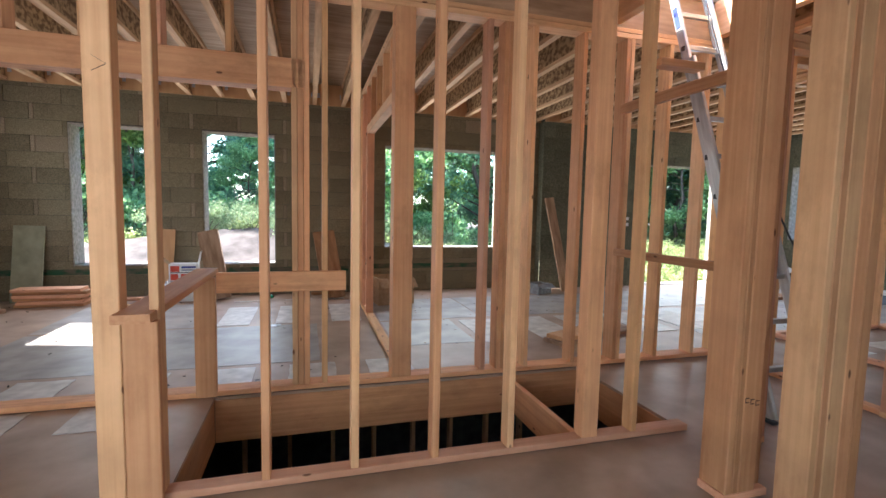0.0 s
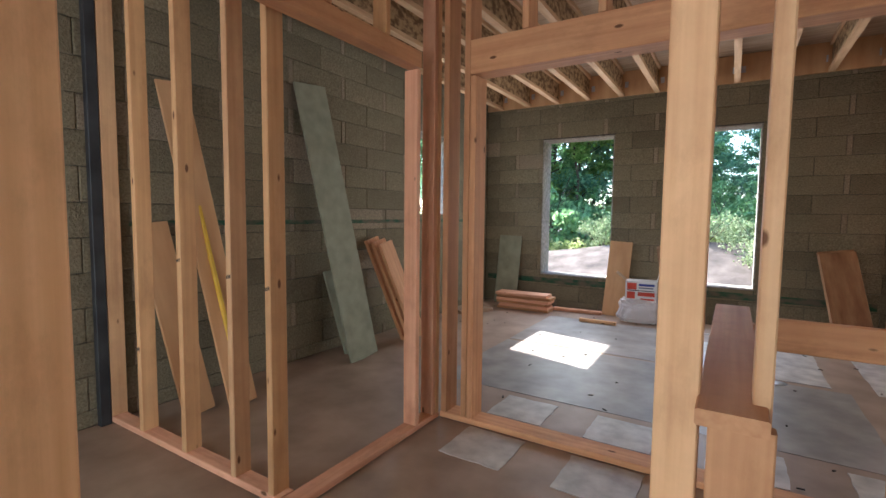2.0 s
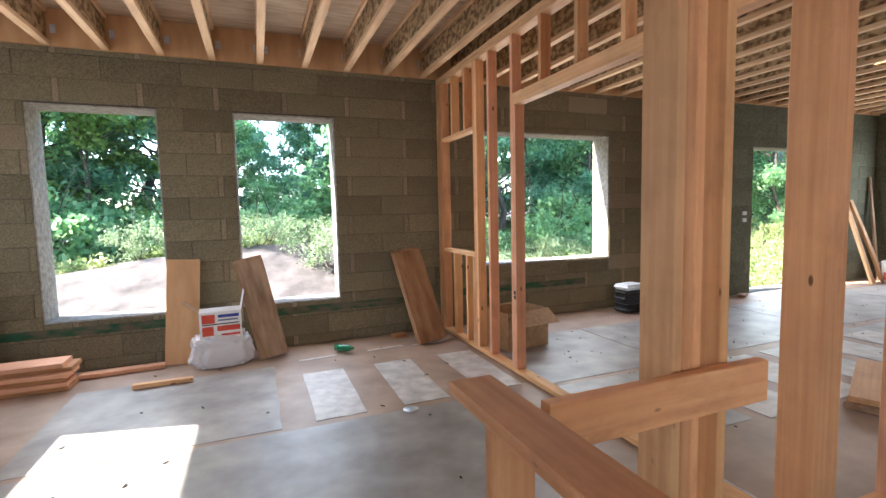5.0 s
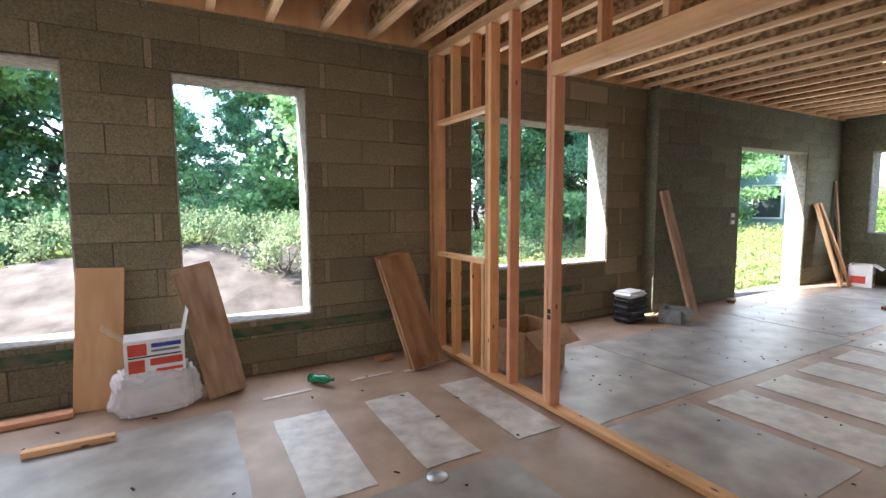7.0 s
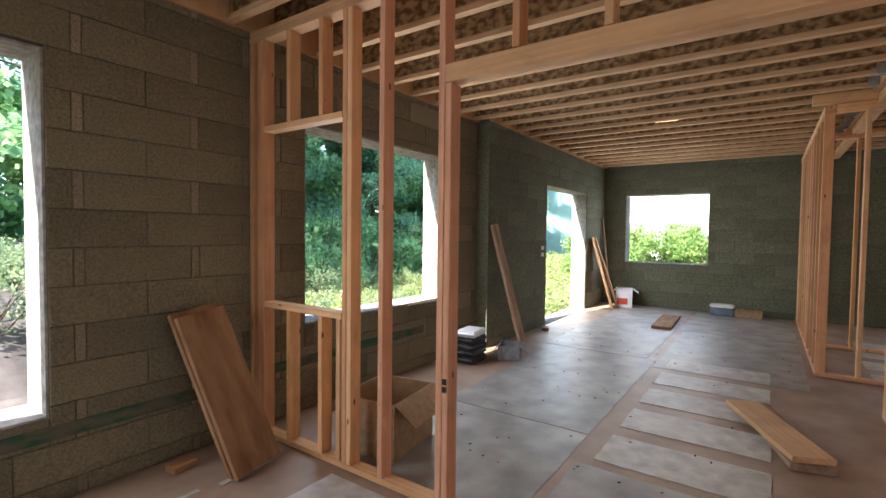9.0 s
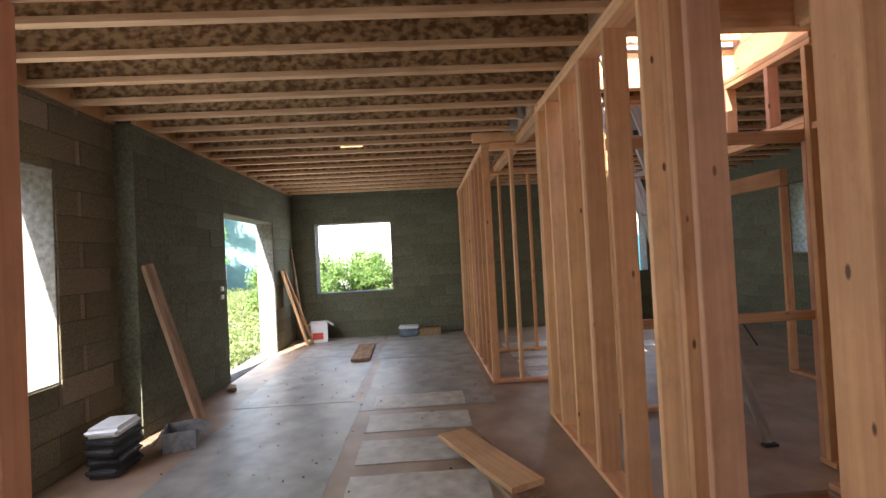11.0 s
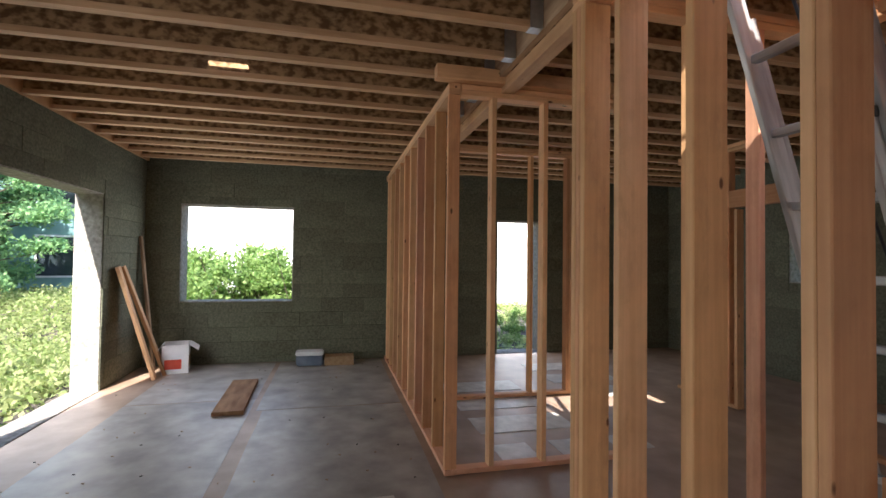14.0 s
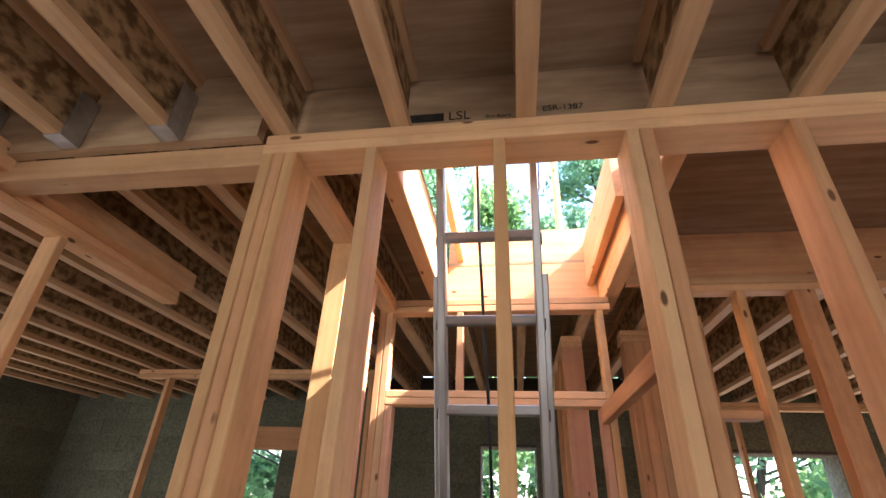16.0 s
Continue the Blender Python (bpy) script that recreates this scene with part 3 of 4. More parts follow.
for u in (-1.32, -1.28, -1.05, -1.01, -0.97):
    s("stud", u, u + 0.038, 0.044, TOP - 0.08, FIR_PALE)
# wall with the wide opening to the west room
studs = [(2.94, 1, 0, 2.07), (3.118, 2, 0, 0), (1.2, 2, 0, 0), (1.28, 1, 0, 2.07)] + [(1.45 + 0.406 * k, 1, 2.175, 0) for k in range(4)]
ww, s = stud_wall("framed wall with a wide header and cripple studs", "y", 0.9, 3.198, -1.69, -1.598, studs, plate_gaps=())
s("header", 1.22, 2.98, 2.082, 2.172, FIR)
studs = [(-3.23, 1, 0, 0), (-2.87, 1, 0, 0), (-2.44, 1, 0, 0), (-2.03, 1, 0, 0), (-1.76, 1, 0, 0)]
wc, s = stud_wall("row of pale fir studs before the west block wall", "x", -3.235, -1.692, 2.05, 2.14, studs)
for u, z in ((-2.44, 1.02), (-2.03, 0.97), (-1.76, 0.94), (-2.87, 0.5)):
    for k in range(3):
        put("stamp", boxes_mesh("stamp", [(u + 0.004 + 0.011 * k, u + 0.012 + 0.011 * k, 2.0512, 2.0516, z + 0.003 * k, z + 0.016 + 0.003 * k)], INK), Matrix(), wc)
# partition with the framed hole
studs = [(7.066, 1, 0, 0), (6.94, 2, 0, 0), (6.1, 2, 0, 0), (5.85, 1, 0, 0), (5.45, 1, 0, 0), (5.41, 1, 0, 2.16), (6.66, 1, 0, 0.9), (6.35, 1, 0, 0.9), (6.19, 1, 0, 0.9),
         (6.66, 1, 2.13, 0), (6.35, 1, 2.13, 0)] + [(5.05 - 0.406 * k, 1, 2.258, 0) for k in range(5)]
pw, s = stud_wall("fir stud partition with a framed hole and long header", "y", 3.345, 7.104, 1.27, 1.36, studs)
s("sill", 6.18, 6.94, 0.9, 0.938, FIR_PALE)
s("hole_header", 6.18, 6.94, 2.09, 2.128, FIR_PALE)
s("header", 3.36, 5.449, 2.165, 2.255, FIR_PALE)
# closet walls in the east
cw, s = stud_wall("long row of close red fir studs", "x", 5.40, 9.31, 3.6, 3.69, [(5.41 + 0.406 * k, 1, 0, 0) for k in range(10)], top=2.74)
cr, s = stud_wall("short framed return with a header", "y", 2.2, 3.598, 5.40, 5.49, [(3.33, 1, 0, 0), (2.93, 1, 0, 0)], top=2.74)
stick("header", 5.33, 5.42, 2.2, 3.79, 2.742, 2.84, FIR_PALE, cr)
cd, s = stud_wall("framed closet wall in the dim east rooms", "y", 1.75, 3.598, 7.05, 7.14, [(3.2, 1, 0, 0), (2.75, 1, 0, 0), (2.3, 1, 0, 0), (1.78, 3, 0, 0)], top=2.74)
ce, s = stud_wall("framed wall across the dim east rooms", "x", 4.6, 7.04, 0.35, 0.44, [(4.7, 2, 0, 0), (5.1, 1, 0, 2.05), (6.2, 1, 0, 2.05), (6.3, 2, 0, 0), (6.7, 1, 0, 0)], plate_gaps=((5.14, 6.2),), top=2.74)
s("header", 5.1, 6.3, 2.07, 2.25, FIR)
cf, s = stud_wall("fir stud wall in the south rooms", "x", -0.4, 3.0, 0.0 - 0.95, -0.86, [(-0.35, 2, 0, 0), (0.9, 1, 0, 0), (1.3, 1, 0, 0), (1.7, 1, 0, 0), (2.1, 1, 0, 0), (2.5, 1, 0, 0), (2.9, 1, 0, 0)], top=2.74)
# framing round the ladder
lf, s = stud_wall("framing of the stair shaft behind the ladder", "x", 2.98, 4.3, 1.8, 1.89, [(3.02, 1, 0, 0), (3.06, 1, 0, 2.18), (4.18, 1, 0, 2.18), (4.22, 2, 0, 0), (3.35, 1, 2.265, 0), (3.8, 1, 2.265, 0)], plate_gaps=((3.1, 4.18),))
s("header", 3.06, 4.22, 2.185, 2.222, FIR_PALE)
s("header", 3.06, 4.22, 2.224, 2.262, FIR_PALE)
lg, s = stud_wall("side framing of the stair shaft", "y", 1.9, 3.196, 4.2, 4.29, [(2.3, 1, 0, 0), (2.7, 1, 0, 0)])
stick("side_rail", 3.06, 3.098, 1.895, 3.195, 0.94, 1.0, FIR_RED, lf)
stick("side_rail", 3.06, 3.098, 1.895, 3.195, 2.1, 2.18, FIR_RED, lf)

# guard rail at the top of the stairs
gr = thing("guard_rail", "fir guard rail at the head of the open stairwell", "guard rail", (-0.07, 1.94, 0))
stick("cap", -0.07, 0.07, 0, 1.48, 0.812, 0.85, FIR, gr)
stick("post", -0.045, 0.085, 1.26, 1.3, 0.005, 0.81, FIR, gr)
stick("post", -0.045, 0.085, 0.04, 0.08, 0.005, 0.81, FIR, gr)

# ---- ladder ----
lad = thing("extension_ladder", "grey aluminium extension ladder leaning through the ceiling opening", "ladder", (3.6, 2.0, 0))
rise = Vector((0, 0.345, 1)).normalized()
lift = Vector((0, -rise.z, rise.y))
for sx in (-1, 1):
    for name, d, u0, u1, w in (("base_rail", 0.0, 0.0, 2.6, 0.195), ("fly_rail", 0.055, 0.9, 3.95, 0.172)):
        p = Vector((sx * w, 0, 0.02)) - lift * d
        r = span(name, p + rise * u0, p + rise * u1, 0.028, 0.075, ALU, lad)
    span("foot", Vector((sx * 0.215, -0.04, 0.012)), Vector((sx * 0.215, 0.06, 0.012)), 0.05, 0.02, BLACK, lad)
for k in range(12):
    d, w = (0.0, 0.185) if k < 4 else (0.055, 0.162)
    p = rise * (0.3 + 0.305 * k) - lift * d + Vector((0, 0, 0.02))
    span("rung", p + Vector((-w, 0, 0)), p + Vector((w, 0, 0)), 0.034, 0.034, ALU, lad)
for sx in (-1, 1):
    for k in range(9):
        p = rise * (1.2 + 0.305 * k) - lift * 0.055 + Vector((sx * 0.188, 0, 0.02))
        span("rung_end", p, p + Vector((sx * 0.004, 0, 0)), 0.036, 0.036, BLACK, lad)
p = rise * 3.0 - lift * 0.055 + Vector((-0.19, 0, 0.02))
span("sticker", p - rise * 0.09, p + rise * 0.09, 0.004, 0.045, BLUE, lad, "blue maker's sticker")
rope = bpy.data.curves.new("rope", "CURVE")
rope.dimensions, rope.bevel_depth = "3D", 0.006
sp = rope.splines.new("POLY")
pts = [rise * (3.4 - 0.3 * k) - lift * 0.0 + Vector((0.03 + 0.01 * math.sin(k), -0.03 - 0.004 * k * k, 0)) for k in range(10)]
sp.points.add(len(pts) - 1)
for q, v in zip(sp.points, pts):
    q.co = (*v, 1)
rope.materials.append(BLACK)
rp = new("rope", rope)
rp.parent = lad

# ---- boards and small things ----


def leaning(label, foot, top, w, t, mat, across, n=1, gap=0.02, name="leaning_board"):
    """n boards leaning from foot to top; across: the way in which their width runs."""
    foot, top, across = Vector(foot), Vector(top), Vector(across).normalized()
    z = (top - foot).normalized()
    across = (across - z * across.dot(z)).normalized()
    out = z.cross(across)
    for k in range(n):
        m = Matrix((across, out, z)).transposed().to_4x4()
        off = out * (t + gap) * k if out.z > 0 else -out * (t + gap) * k
        L = (top - foot).length - 0.04 * k
        mid = foot + z * L / 2 + off
        low = -abs(out.z) * t / 2
        ob = put(name, beam_mesh(name, w, t, L, mat), Matrix.Translation(mid + Vector((0, 0, -low))) @ m)
        tagged(ob, label, "board", "leaning boards")


leaning("smooth orange plywood offcut leaning below the window", (-1.34, 6.95, 0), (-1.29, 7.085, 0.95), 0.275, 0.02, PLYBOARD, (1, 0, 0))
leaning("scuffed brown planks leaning on the block wall", (-0.55, 6.84, 0), (-0.745, 7.05, 0.93), 0.26, 0.038, WEATHERED, (1, 0, 0), 2)
leaning("dark brown planks leaning beside the partition", (0.97, 6.6, 0), (0.82, 7.0, 0.93), 0.3, 0.038, DARKWOOD, (1, 0, 0), 2)
leaning("grey-green board leaning in the corner", (-2.85, 6.95, 0), (-2.83, 7.09, 0.98), 0.34, 0.02, GREENBOARD, (1, 0, 0))
leaning("tall grey-green board leaning on the west wall", (-2.8, 3.86, 0), (-3.2, 3.62, 2.36), 0.35, 0.022, GREENBOARD, (0, 1, 0))
leaning("short grey board leaning behind the tall one", (-3.02, 3.93, 0), (-3.2, 3.84, 0.75), 0.17, 0.022, GREENBOARD, (0, 1, 0))
leaning("orange fir boards leaning on the west wall", (-2.88, 4.62, 0), (-3.17, 4.38, 1.02), 0.2, 0.038, FIR, (0, 1, 0), 3, 0.035)
leaning("wide orange board leaning behind the studs", (-2.8, 2.66, 0), (-3.18, 2.45, 2.1), 0.2, 0.02, PLYBOARD, (0, 1, 0))
leaning("plywood offcut leaning behind the studs", (-2.9, 2.42, 0), (-3.18, 2.3, 1.2), 0.2, 0.02, PLYBOARD, (0, 1, 0))
leaning("yellow spirit level leaning among the boards", (-2.72, 2.62, 0), (-3.14, 2.5, 1.72), 0.025, 0.025, YELLOW, (0, 1, 0), name="spirit_level")
leaning("long plank leaning at the wall corner", (4.68, 6.58, 0), (4.5, 6.93, 1.53), 0.16, 0.038, WEATHERED, (1, 0, 0))
leaning("fir boards leaning beside the door opening", (8.6, 6.55, 0), (8.42, 6.9, 1.36), 0.14, 0.038, FIR_PALE, (1, 0.2, 0), 1)
leaning("fir boards leaning beside the door opening", (8.82, 6.5, 0), (8.56, 6.9, 1.36), 0.14, 0.038, FIR_PALE, (1, 0.2, 0), 1)
leaning("thin dark plank leaning in the far corner", (9.1, 6.72, 0), (9.12, 6.92, 1.75), 0.06, 0.03, WEATHERED, (1, 0, 0), 1)
leaning("pale drywall offcut leaning in the dim east rooms", (6.55, 0.62, 0), (6.7, 0.46, 0.8), 0.4, 0.015, WHITE, (1, 0, 0))


def flat(label, x, y, z, L, w, t, mat, turn, name="plank"):
    ob = put(name, beam_mesh(name, w, t, L, mat), pose(x, y, z + t / 2, 0, 90, 0))
    ob.matrix_basis = pose(x, y, z + t / 2 + 0.0005, 0, 0, turn) @ pose(0, 0, 0, 90, 0, 90)
    return tagged(ob, label, "plank", "loose planks")


for k in range(6):
    flat("red-brown fir board in a low stack", -2.45 + 0.02 * math.sin(k * 2.2), 6.72 + 0.015 * math.cos(k * 3), 0.038 * k + 0.001, 0.72 + 0.04 * math.sin(k * 5), 0.24, 0.036, FIR_PINK if k % 2 else FIR_RED, 2 * math.sin(k * 1.7))
flat("pinkish fir offcut lying at the wall", -1.78, 6.9, 0.006, 0.62, 0.09, 0.038, FIR_PINK, 3)
flat("pale fir offcut lying on the floor", -1.4, 6.4, 0.006, 0.42, 0.05, 0.038, FIR_PALE, 0)
flat("short dark board lying in the corner", -3.0, 6.2, 0.001, 0.5, 0.3, 0.05, WEATHERED, 60)
flat("plank lying on the floor", 3.45, 4.02, 0.006, 1.15, 0.24, 0.038, WEATHERED, 17)
flat("upper plank of a loose pair", 3.4, 4.05, 0.046, 1.0, 0.24, 0.038, FIR_PALE, 24)
flat("grey board lying near the east window", 7.6, 5.42, 0.006, 1.2, 0.28, 0.04, DARKWOOD, 2)
flat("dark blue sheet offcut on the floor", 1.75, 6.3, 0.006, 0.4, 0.3, 0.012, BLACK, 30)
flat("little wood block on the floor", 0.72, 6.95, 0.001, 0.14, 0.09, 0.04, FIR_RED, 10)
flat("little wood block by the door", 5.85, 6.78, 0.005, 0.18, 0.1, 0.04, WEATHERED, 25)


def open_box(label, x, y, L, W, H, mat, turn, flaps=True):
    b = thing("cardboard_box", label, "box", (x, y, 0.006), turn=turn)
    t = 0.006
    for name, bx in (("side", (-L / 2, L / 2, -W / 2, -W / 2 + t, 0, H)), ("side", (-L / 2, L / 2, W / 2 - t, W / 2, 0, H)), ("end", (-L / 2, -L / 2 + t, -W / 2 + t, W / 2 - t, 0, H)),
                     ("end", (L / 2 - t, L / 2, -W / 2 + t, W / 2 - t, 0, H)), ("base", (-L / 2 + t, L / 2 - t, -W / 2 + t, W / 2 - t, 0, t))):
        put(name, boxes_mesh(name, [bx], mat), Matrix(), b)
    if flaps:
        for sgn in (-1, 1):
            put("flap", boxes_mesh("flap", [(-L / 2, L / 2, 0, W * 0.45, 0, 0.004)], mat), pose(0, sgn * W / 2, H, 0, 0, 0 if sgn > 0 else 180) @ pose(0, 0, 0, -55 if sgn > 0 else -35), b)
    return b


open_box("open brown cardboard box behind the partition", 1.72, 6.2, 0.5, 0.42, 0.36, CARD, 8)
open_box("small open grey cardboard box", 4.15, 6.5, 0.3, 0.24, 0.16, GREYCARD, 20)
open_box("low dark cardboard box", 9.05, 4.35, 0.4, 0.22, 0.12, CARD, 90, False)


def lathe(name, profile, mat, parent, m=Matrix(), seg=24, label=""):
    vs = [(r * math.cos(2 * math.pi * k / seg), r * math.sin(2 * math.pi * k / seg), z) for r, z in profile for k in range(seg)]
    fs = [(a * seg + k, a * seg + (k + 1) % seg, (a + 1) * seg + (k + 1) % seg, (a + 1) * seg + k) for a in range(len(profile) - 1) for k in range(seg)]
    fs.append(tuple(range(seg - 1, -1, -1)))
    me = mesh_of(name, vs, fs, mat)
    me.polygons.foreach_set("use_smooth", [len(p.vertices) == 4 for p in me.polygons])
    return put(name, me, m, parent, label)


# Black strip up the wall beside the first stud.
tagged(stick("sealing_strip", -3.236, -3.19, 1.99, 2.048, 0.002, 2.78, BLACK), "black strip standing between stud and block wall", "sealing strip")
st = thing("supply_stack", "stack of dark packs under a white one", "supplies", (3.75, 6.78, 0.006))
for k in range(5):
    bm = bmesh.new()
    bmesh.ops.create_cube(bm, size=1)
    bmesh.ops.scale(bm, vec=(0.34, 0.25, 0.07), verts=bm.verts)
    bmesh.ops.bevel(bm, geom=bm.edges[:], offset=0.028, segments=3, affect="EDGES")
    part("bag", bm, WHITE if k == 4 else BLACK, st, "", pose(0.012 * math.sin(3 * k), 0, 0.037 + 0.072 * k, 0, 0, 6 * math.sin(2 * k)))


bx = open_box("open white carton printed in red", 8.98, 6.42, 0.36, 0.3, 0.36, WHITE, 12)
put("print", boxes_mesh("print", [(-0.1, 0.13, -0.154, -0.1505, 0.06, 0.2)], CARD), Matrix(), bx)
put("print", boxes_mesh("print", [(-0.184, -0.1805, -0.07, 0.12, 0.06, 0.18)], RED), Matrix(), bx)
cool = thing("toolbox", "pale grey plastic toolbox on the floor", "toolbox", (9.05, 4.75, 0.006), turn=90)
bm = bmesh.new()
bmesh.ops.create_cube(bm, size=1)
bmesh.ops.scale(bm, vec=(0.36, 0.22, 0.14), verts=bm.verts)
bmesh.ops.bevel(bm, geom=bm.edges[:], offset=0.02, segments=2, affect="EDGES")
part("body", bm, GREYBLUE, cool, "", pose(0, 0, 0.07))
bm = bmesh.new()
bmesh.ops.create_cube(bm, size=1)
bmesh.ops.scale(bm, vec=(0.38, 0.24, 0.05), verts=bm.verts)
bmesh.ops.bevel(bm, geom=bm.edges[:], offset=0.015, segments=2, affect="EDGES")
part("lid", bm, WHITE, cool, "white lid", pose(0, 0, 0.167))

# plastic sack of adhesive with printed carton
sk = thing("printed_carton", "white carton of supplies in a clear plastic sack", "carton", (-0.99, 6.8, 0.006), turn=4)
put("carton", boxes_mesh("carton", [(-0.17, 0.17, -0.11, 0.11, 0.0, 0.5)], WHITE), Matrix(), sk)
put("flap", boxes_mesh("flap", [(-0.003, 0.0, -0.1, 0.1, 0, 0.17)], WHITE), pose(0.17, 0, 0.495, 0, 12, 0), sk)
put("flap", boxes_mesh("flap", [(-0.003, 0.0, -0.1, 0.1, 0, 0.15)], CARD), pose(-0.17, 0, 0.495, 0, -50, 0), sk)
for x0, x1, z0, z1, mt in ((-0.02, 0.15, 0.445, 0.472, BLUE), (-0.02, 0.14, 0.415, 0.43, GREYBLUE), (-0.15, -0.045, 0.4, 0.478, RED), (-0.15, 0.15, 0.385, 0.394, INK), (-0.03, 0.155, 0.325, 0.372, RED), (-0.15, -0.06, 0.29, 0.372, RED), (0.0, 0.155, 0.28, 0.3, RED)):
    put("print", boxes_mesh("print", [(x0, x1, -0.114, -0.111, z0, z1)], mt), Matrix(), sk)
bm = bmesh.new()
bmesh.ops.create_icosphere(bm, subdivisions=5, radius=1)
for v in bm.verts:
    q = v.co.copy()
    k = noise.noise(q * 2.7) * 0.2 + noise.noise(q * 7) * 0.12 + noise.noise(q * 17) * 0.06
    q = Vector([math.copysign(abs(c) ** 0.62, c) for c in q])
    v.co = Vector((q.x * 0.235 * (1.08 - 0.12 * q.z), q.y * 0.165, 0.13 + q.z * 0.155)) * (1 + 0.7 * k)
    v.co.z = max(v.co.z, 0.0)
    for f in v.link_faces:
        f.smooth = True
film_m, fn, fl_, fb = material("clear_plastic_film", 0.25)
fb.inputs["Base Color"].default_value = (0.85, 0.82, 0.82, 1)
fb.inputs["Alpha"].default_value = 0.48
part("plastic_sack", bm, film_m, sk, "crumpled translucent plastic")

gb_m, gn, gl_, gbb = material("green_plastic", 0.1)
gbb.inputs["Base Color"].default_value = (0.02, 0.3, 0.12, 1)
gbb.inputs["Transmission Weight"].default_value = 0.5
bt = thing("plastic_bottle", "crushed green plastic bottle on the floor", "bottle", (0.02, 6.72, 0.042), turn=35)
lathe("body", [(0.001, 0), (0.034, 0.0), (0.036, 0.06), (0.03, 0.09), (0.036, 0.13), (0.03, 0.17), (0.013, 0.205), (0.013, 0.225), (0.001, 0.226)], gb_m, bt, pose(0, 0, 0, 84, 0, 0))
# drain disc in the floor
dr = thing("floor_drain", "round metal drain cover in the floor", "drain", (0.27, 5.13, 0.006))
lathe("cover", [(0.001, 0.006), (0.04, 0.006), (0.045, 0.002), (0.055, 0.002), (0.055, 0.0)], STEEL, dr, seg=20)
# switch boxes by the door
for z in (1.18, 1.08):
    bx = put("switch_box", boxes_mesh("switch_box", [(6.02, 6.09, NY2 - 0.03, NY2 - 0.011, z, z + 0.055)], WHITE), Matrix())
    tagged(bx, "small pale electrical box fixed to the block wall", "electrical box", "wall boxes")
# stamps on the studs and the printed rim board
for x, y, z in ((1.268, 5.431, 0.62), (1.268, 5.431, 0.66)):
    put("stamp", boxes_mesh("stamp", [(x - 0.0006, x, y - 0.014, y + 0.014, z, z + 0.03)], INK), Matrix(), pw)
for k in range(3):
    put("stamp", boxes_mesh("stamp", [(2.468 + 0.03 * k, 2.49 + 0.03 * k, 1.4115, 1.4118, 0.46 - 0.008 * k, 0.464 - 0.008 * k), (2.468 + 0.03 * k, 2.472 + 0.03 * k, 1.4115, 1.4118, 0.464 - 0.008 * k, 0.48 - 0.008 * k), (2.468 + 0.03 * k, 2.49 + 0.03 * k, 1.4115, 1.4118, 0.48 - 0.008 * k, 0.484 - 0.008 * k)], INK), Matrix(), wp)


def words(text, size, m, parent, mat):
    c = bpy.data.curves.new("lettering", "FONT")
    c.body, c.size, c.extrude = text, size, 0.0004
    c.materials.append(mat)
    ob = new("lettering", c)
    ob.matrix_basis = m
    ob.parent = parent
    return ob


words("LSL", 0.055, pose(3.72, 3.2425, JZ + 0.1, 90, 0, 180), wb, INK)
words("Rim Board", 0.02, pose(3.59, 3.2425, JZ + 0.098, 90, 0, 180), wb, INK)
put("print", boxes_mesh("print", [(3.735, 3.9, 3.2405, 3.2425, JZ + 0.1, JZ + 0.135)], INK), Matrix(), wb, "smudged printed mark")
words("ESR-1387", 0.035, pose(3.4, 3.2425, JZ + 0.11, 90, 0, 180), wb, INK)

# ---- outdoors ----


def height(x, y):
    d = max(0.0, WX - 0.6 - x, x - EX - 0.6, SY - 0.6 - y, y - NY - 0.6)
    base = -0.22
    pile = 0.85 * math.exp(-((x + 1.4) / 4.2) ** 2 - ((y - 11.3) / 1.7) ** 2) + 0.35 * math.exp(-((x - 1.5) / 1.8) ** 2 - ((y - 11.6) / 1.2) ** 2)
    east = 0.5 * max(0.0, min(1.0, (x - 11) / 3)) * max(0.0, min(1.0, (y - 3) / 2))
    rough = 0.1 * noise.noise(Vector((x * 0.7, y * 0.7, 0))) + 0.05 * noise.noise(Vector((x * 2.3, y * 2.3, 3)))
    return base + (pile + east + rough + 0.02 * min(d, 20)) * min(1.0, d / 1.0)


xs = [-600, -200, -80, -40, *[-24 + 0.6 * k for k in range(100)], 45, 90, 200, 600]
ys = [-600, -200, -80, -40, *[-20 + 0.6 * k for k in range(90)], 45, 90, 200, 600]
vs, fs = [], []
for y in ys:
    for x in xs:
        inside = WX - 0.2 < x < EX + 0.2 and SY - 0.2 < y < NY + 0.2
        vs.append((x, y, -3.2 if inside else height(x, y)))
nx = len(xs)
fs = [(j * nx + i, j * nx + i + 1, (j + 1) * nx + i + 1, (j + 1) * nx + i) for j in range(len(ys) - 1) for i in range(nx - 1)]
tagged(new("ground", mesh_of("ground", vs, fs, DIRT)), "bare pale earth with dirt mounds round the house", "ground", kind="structure")


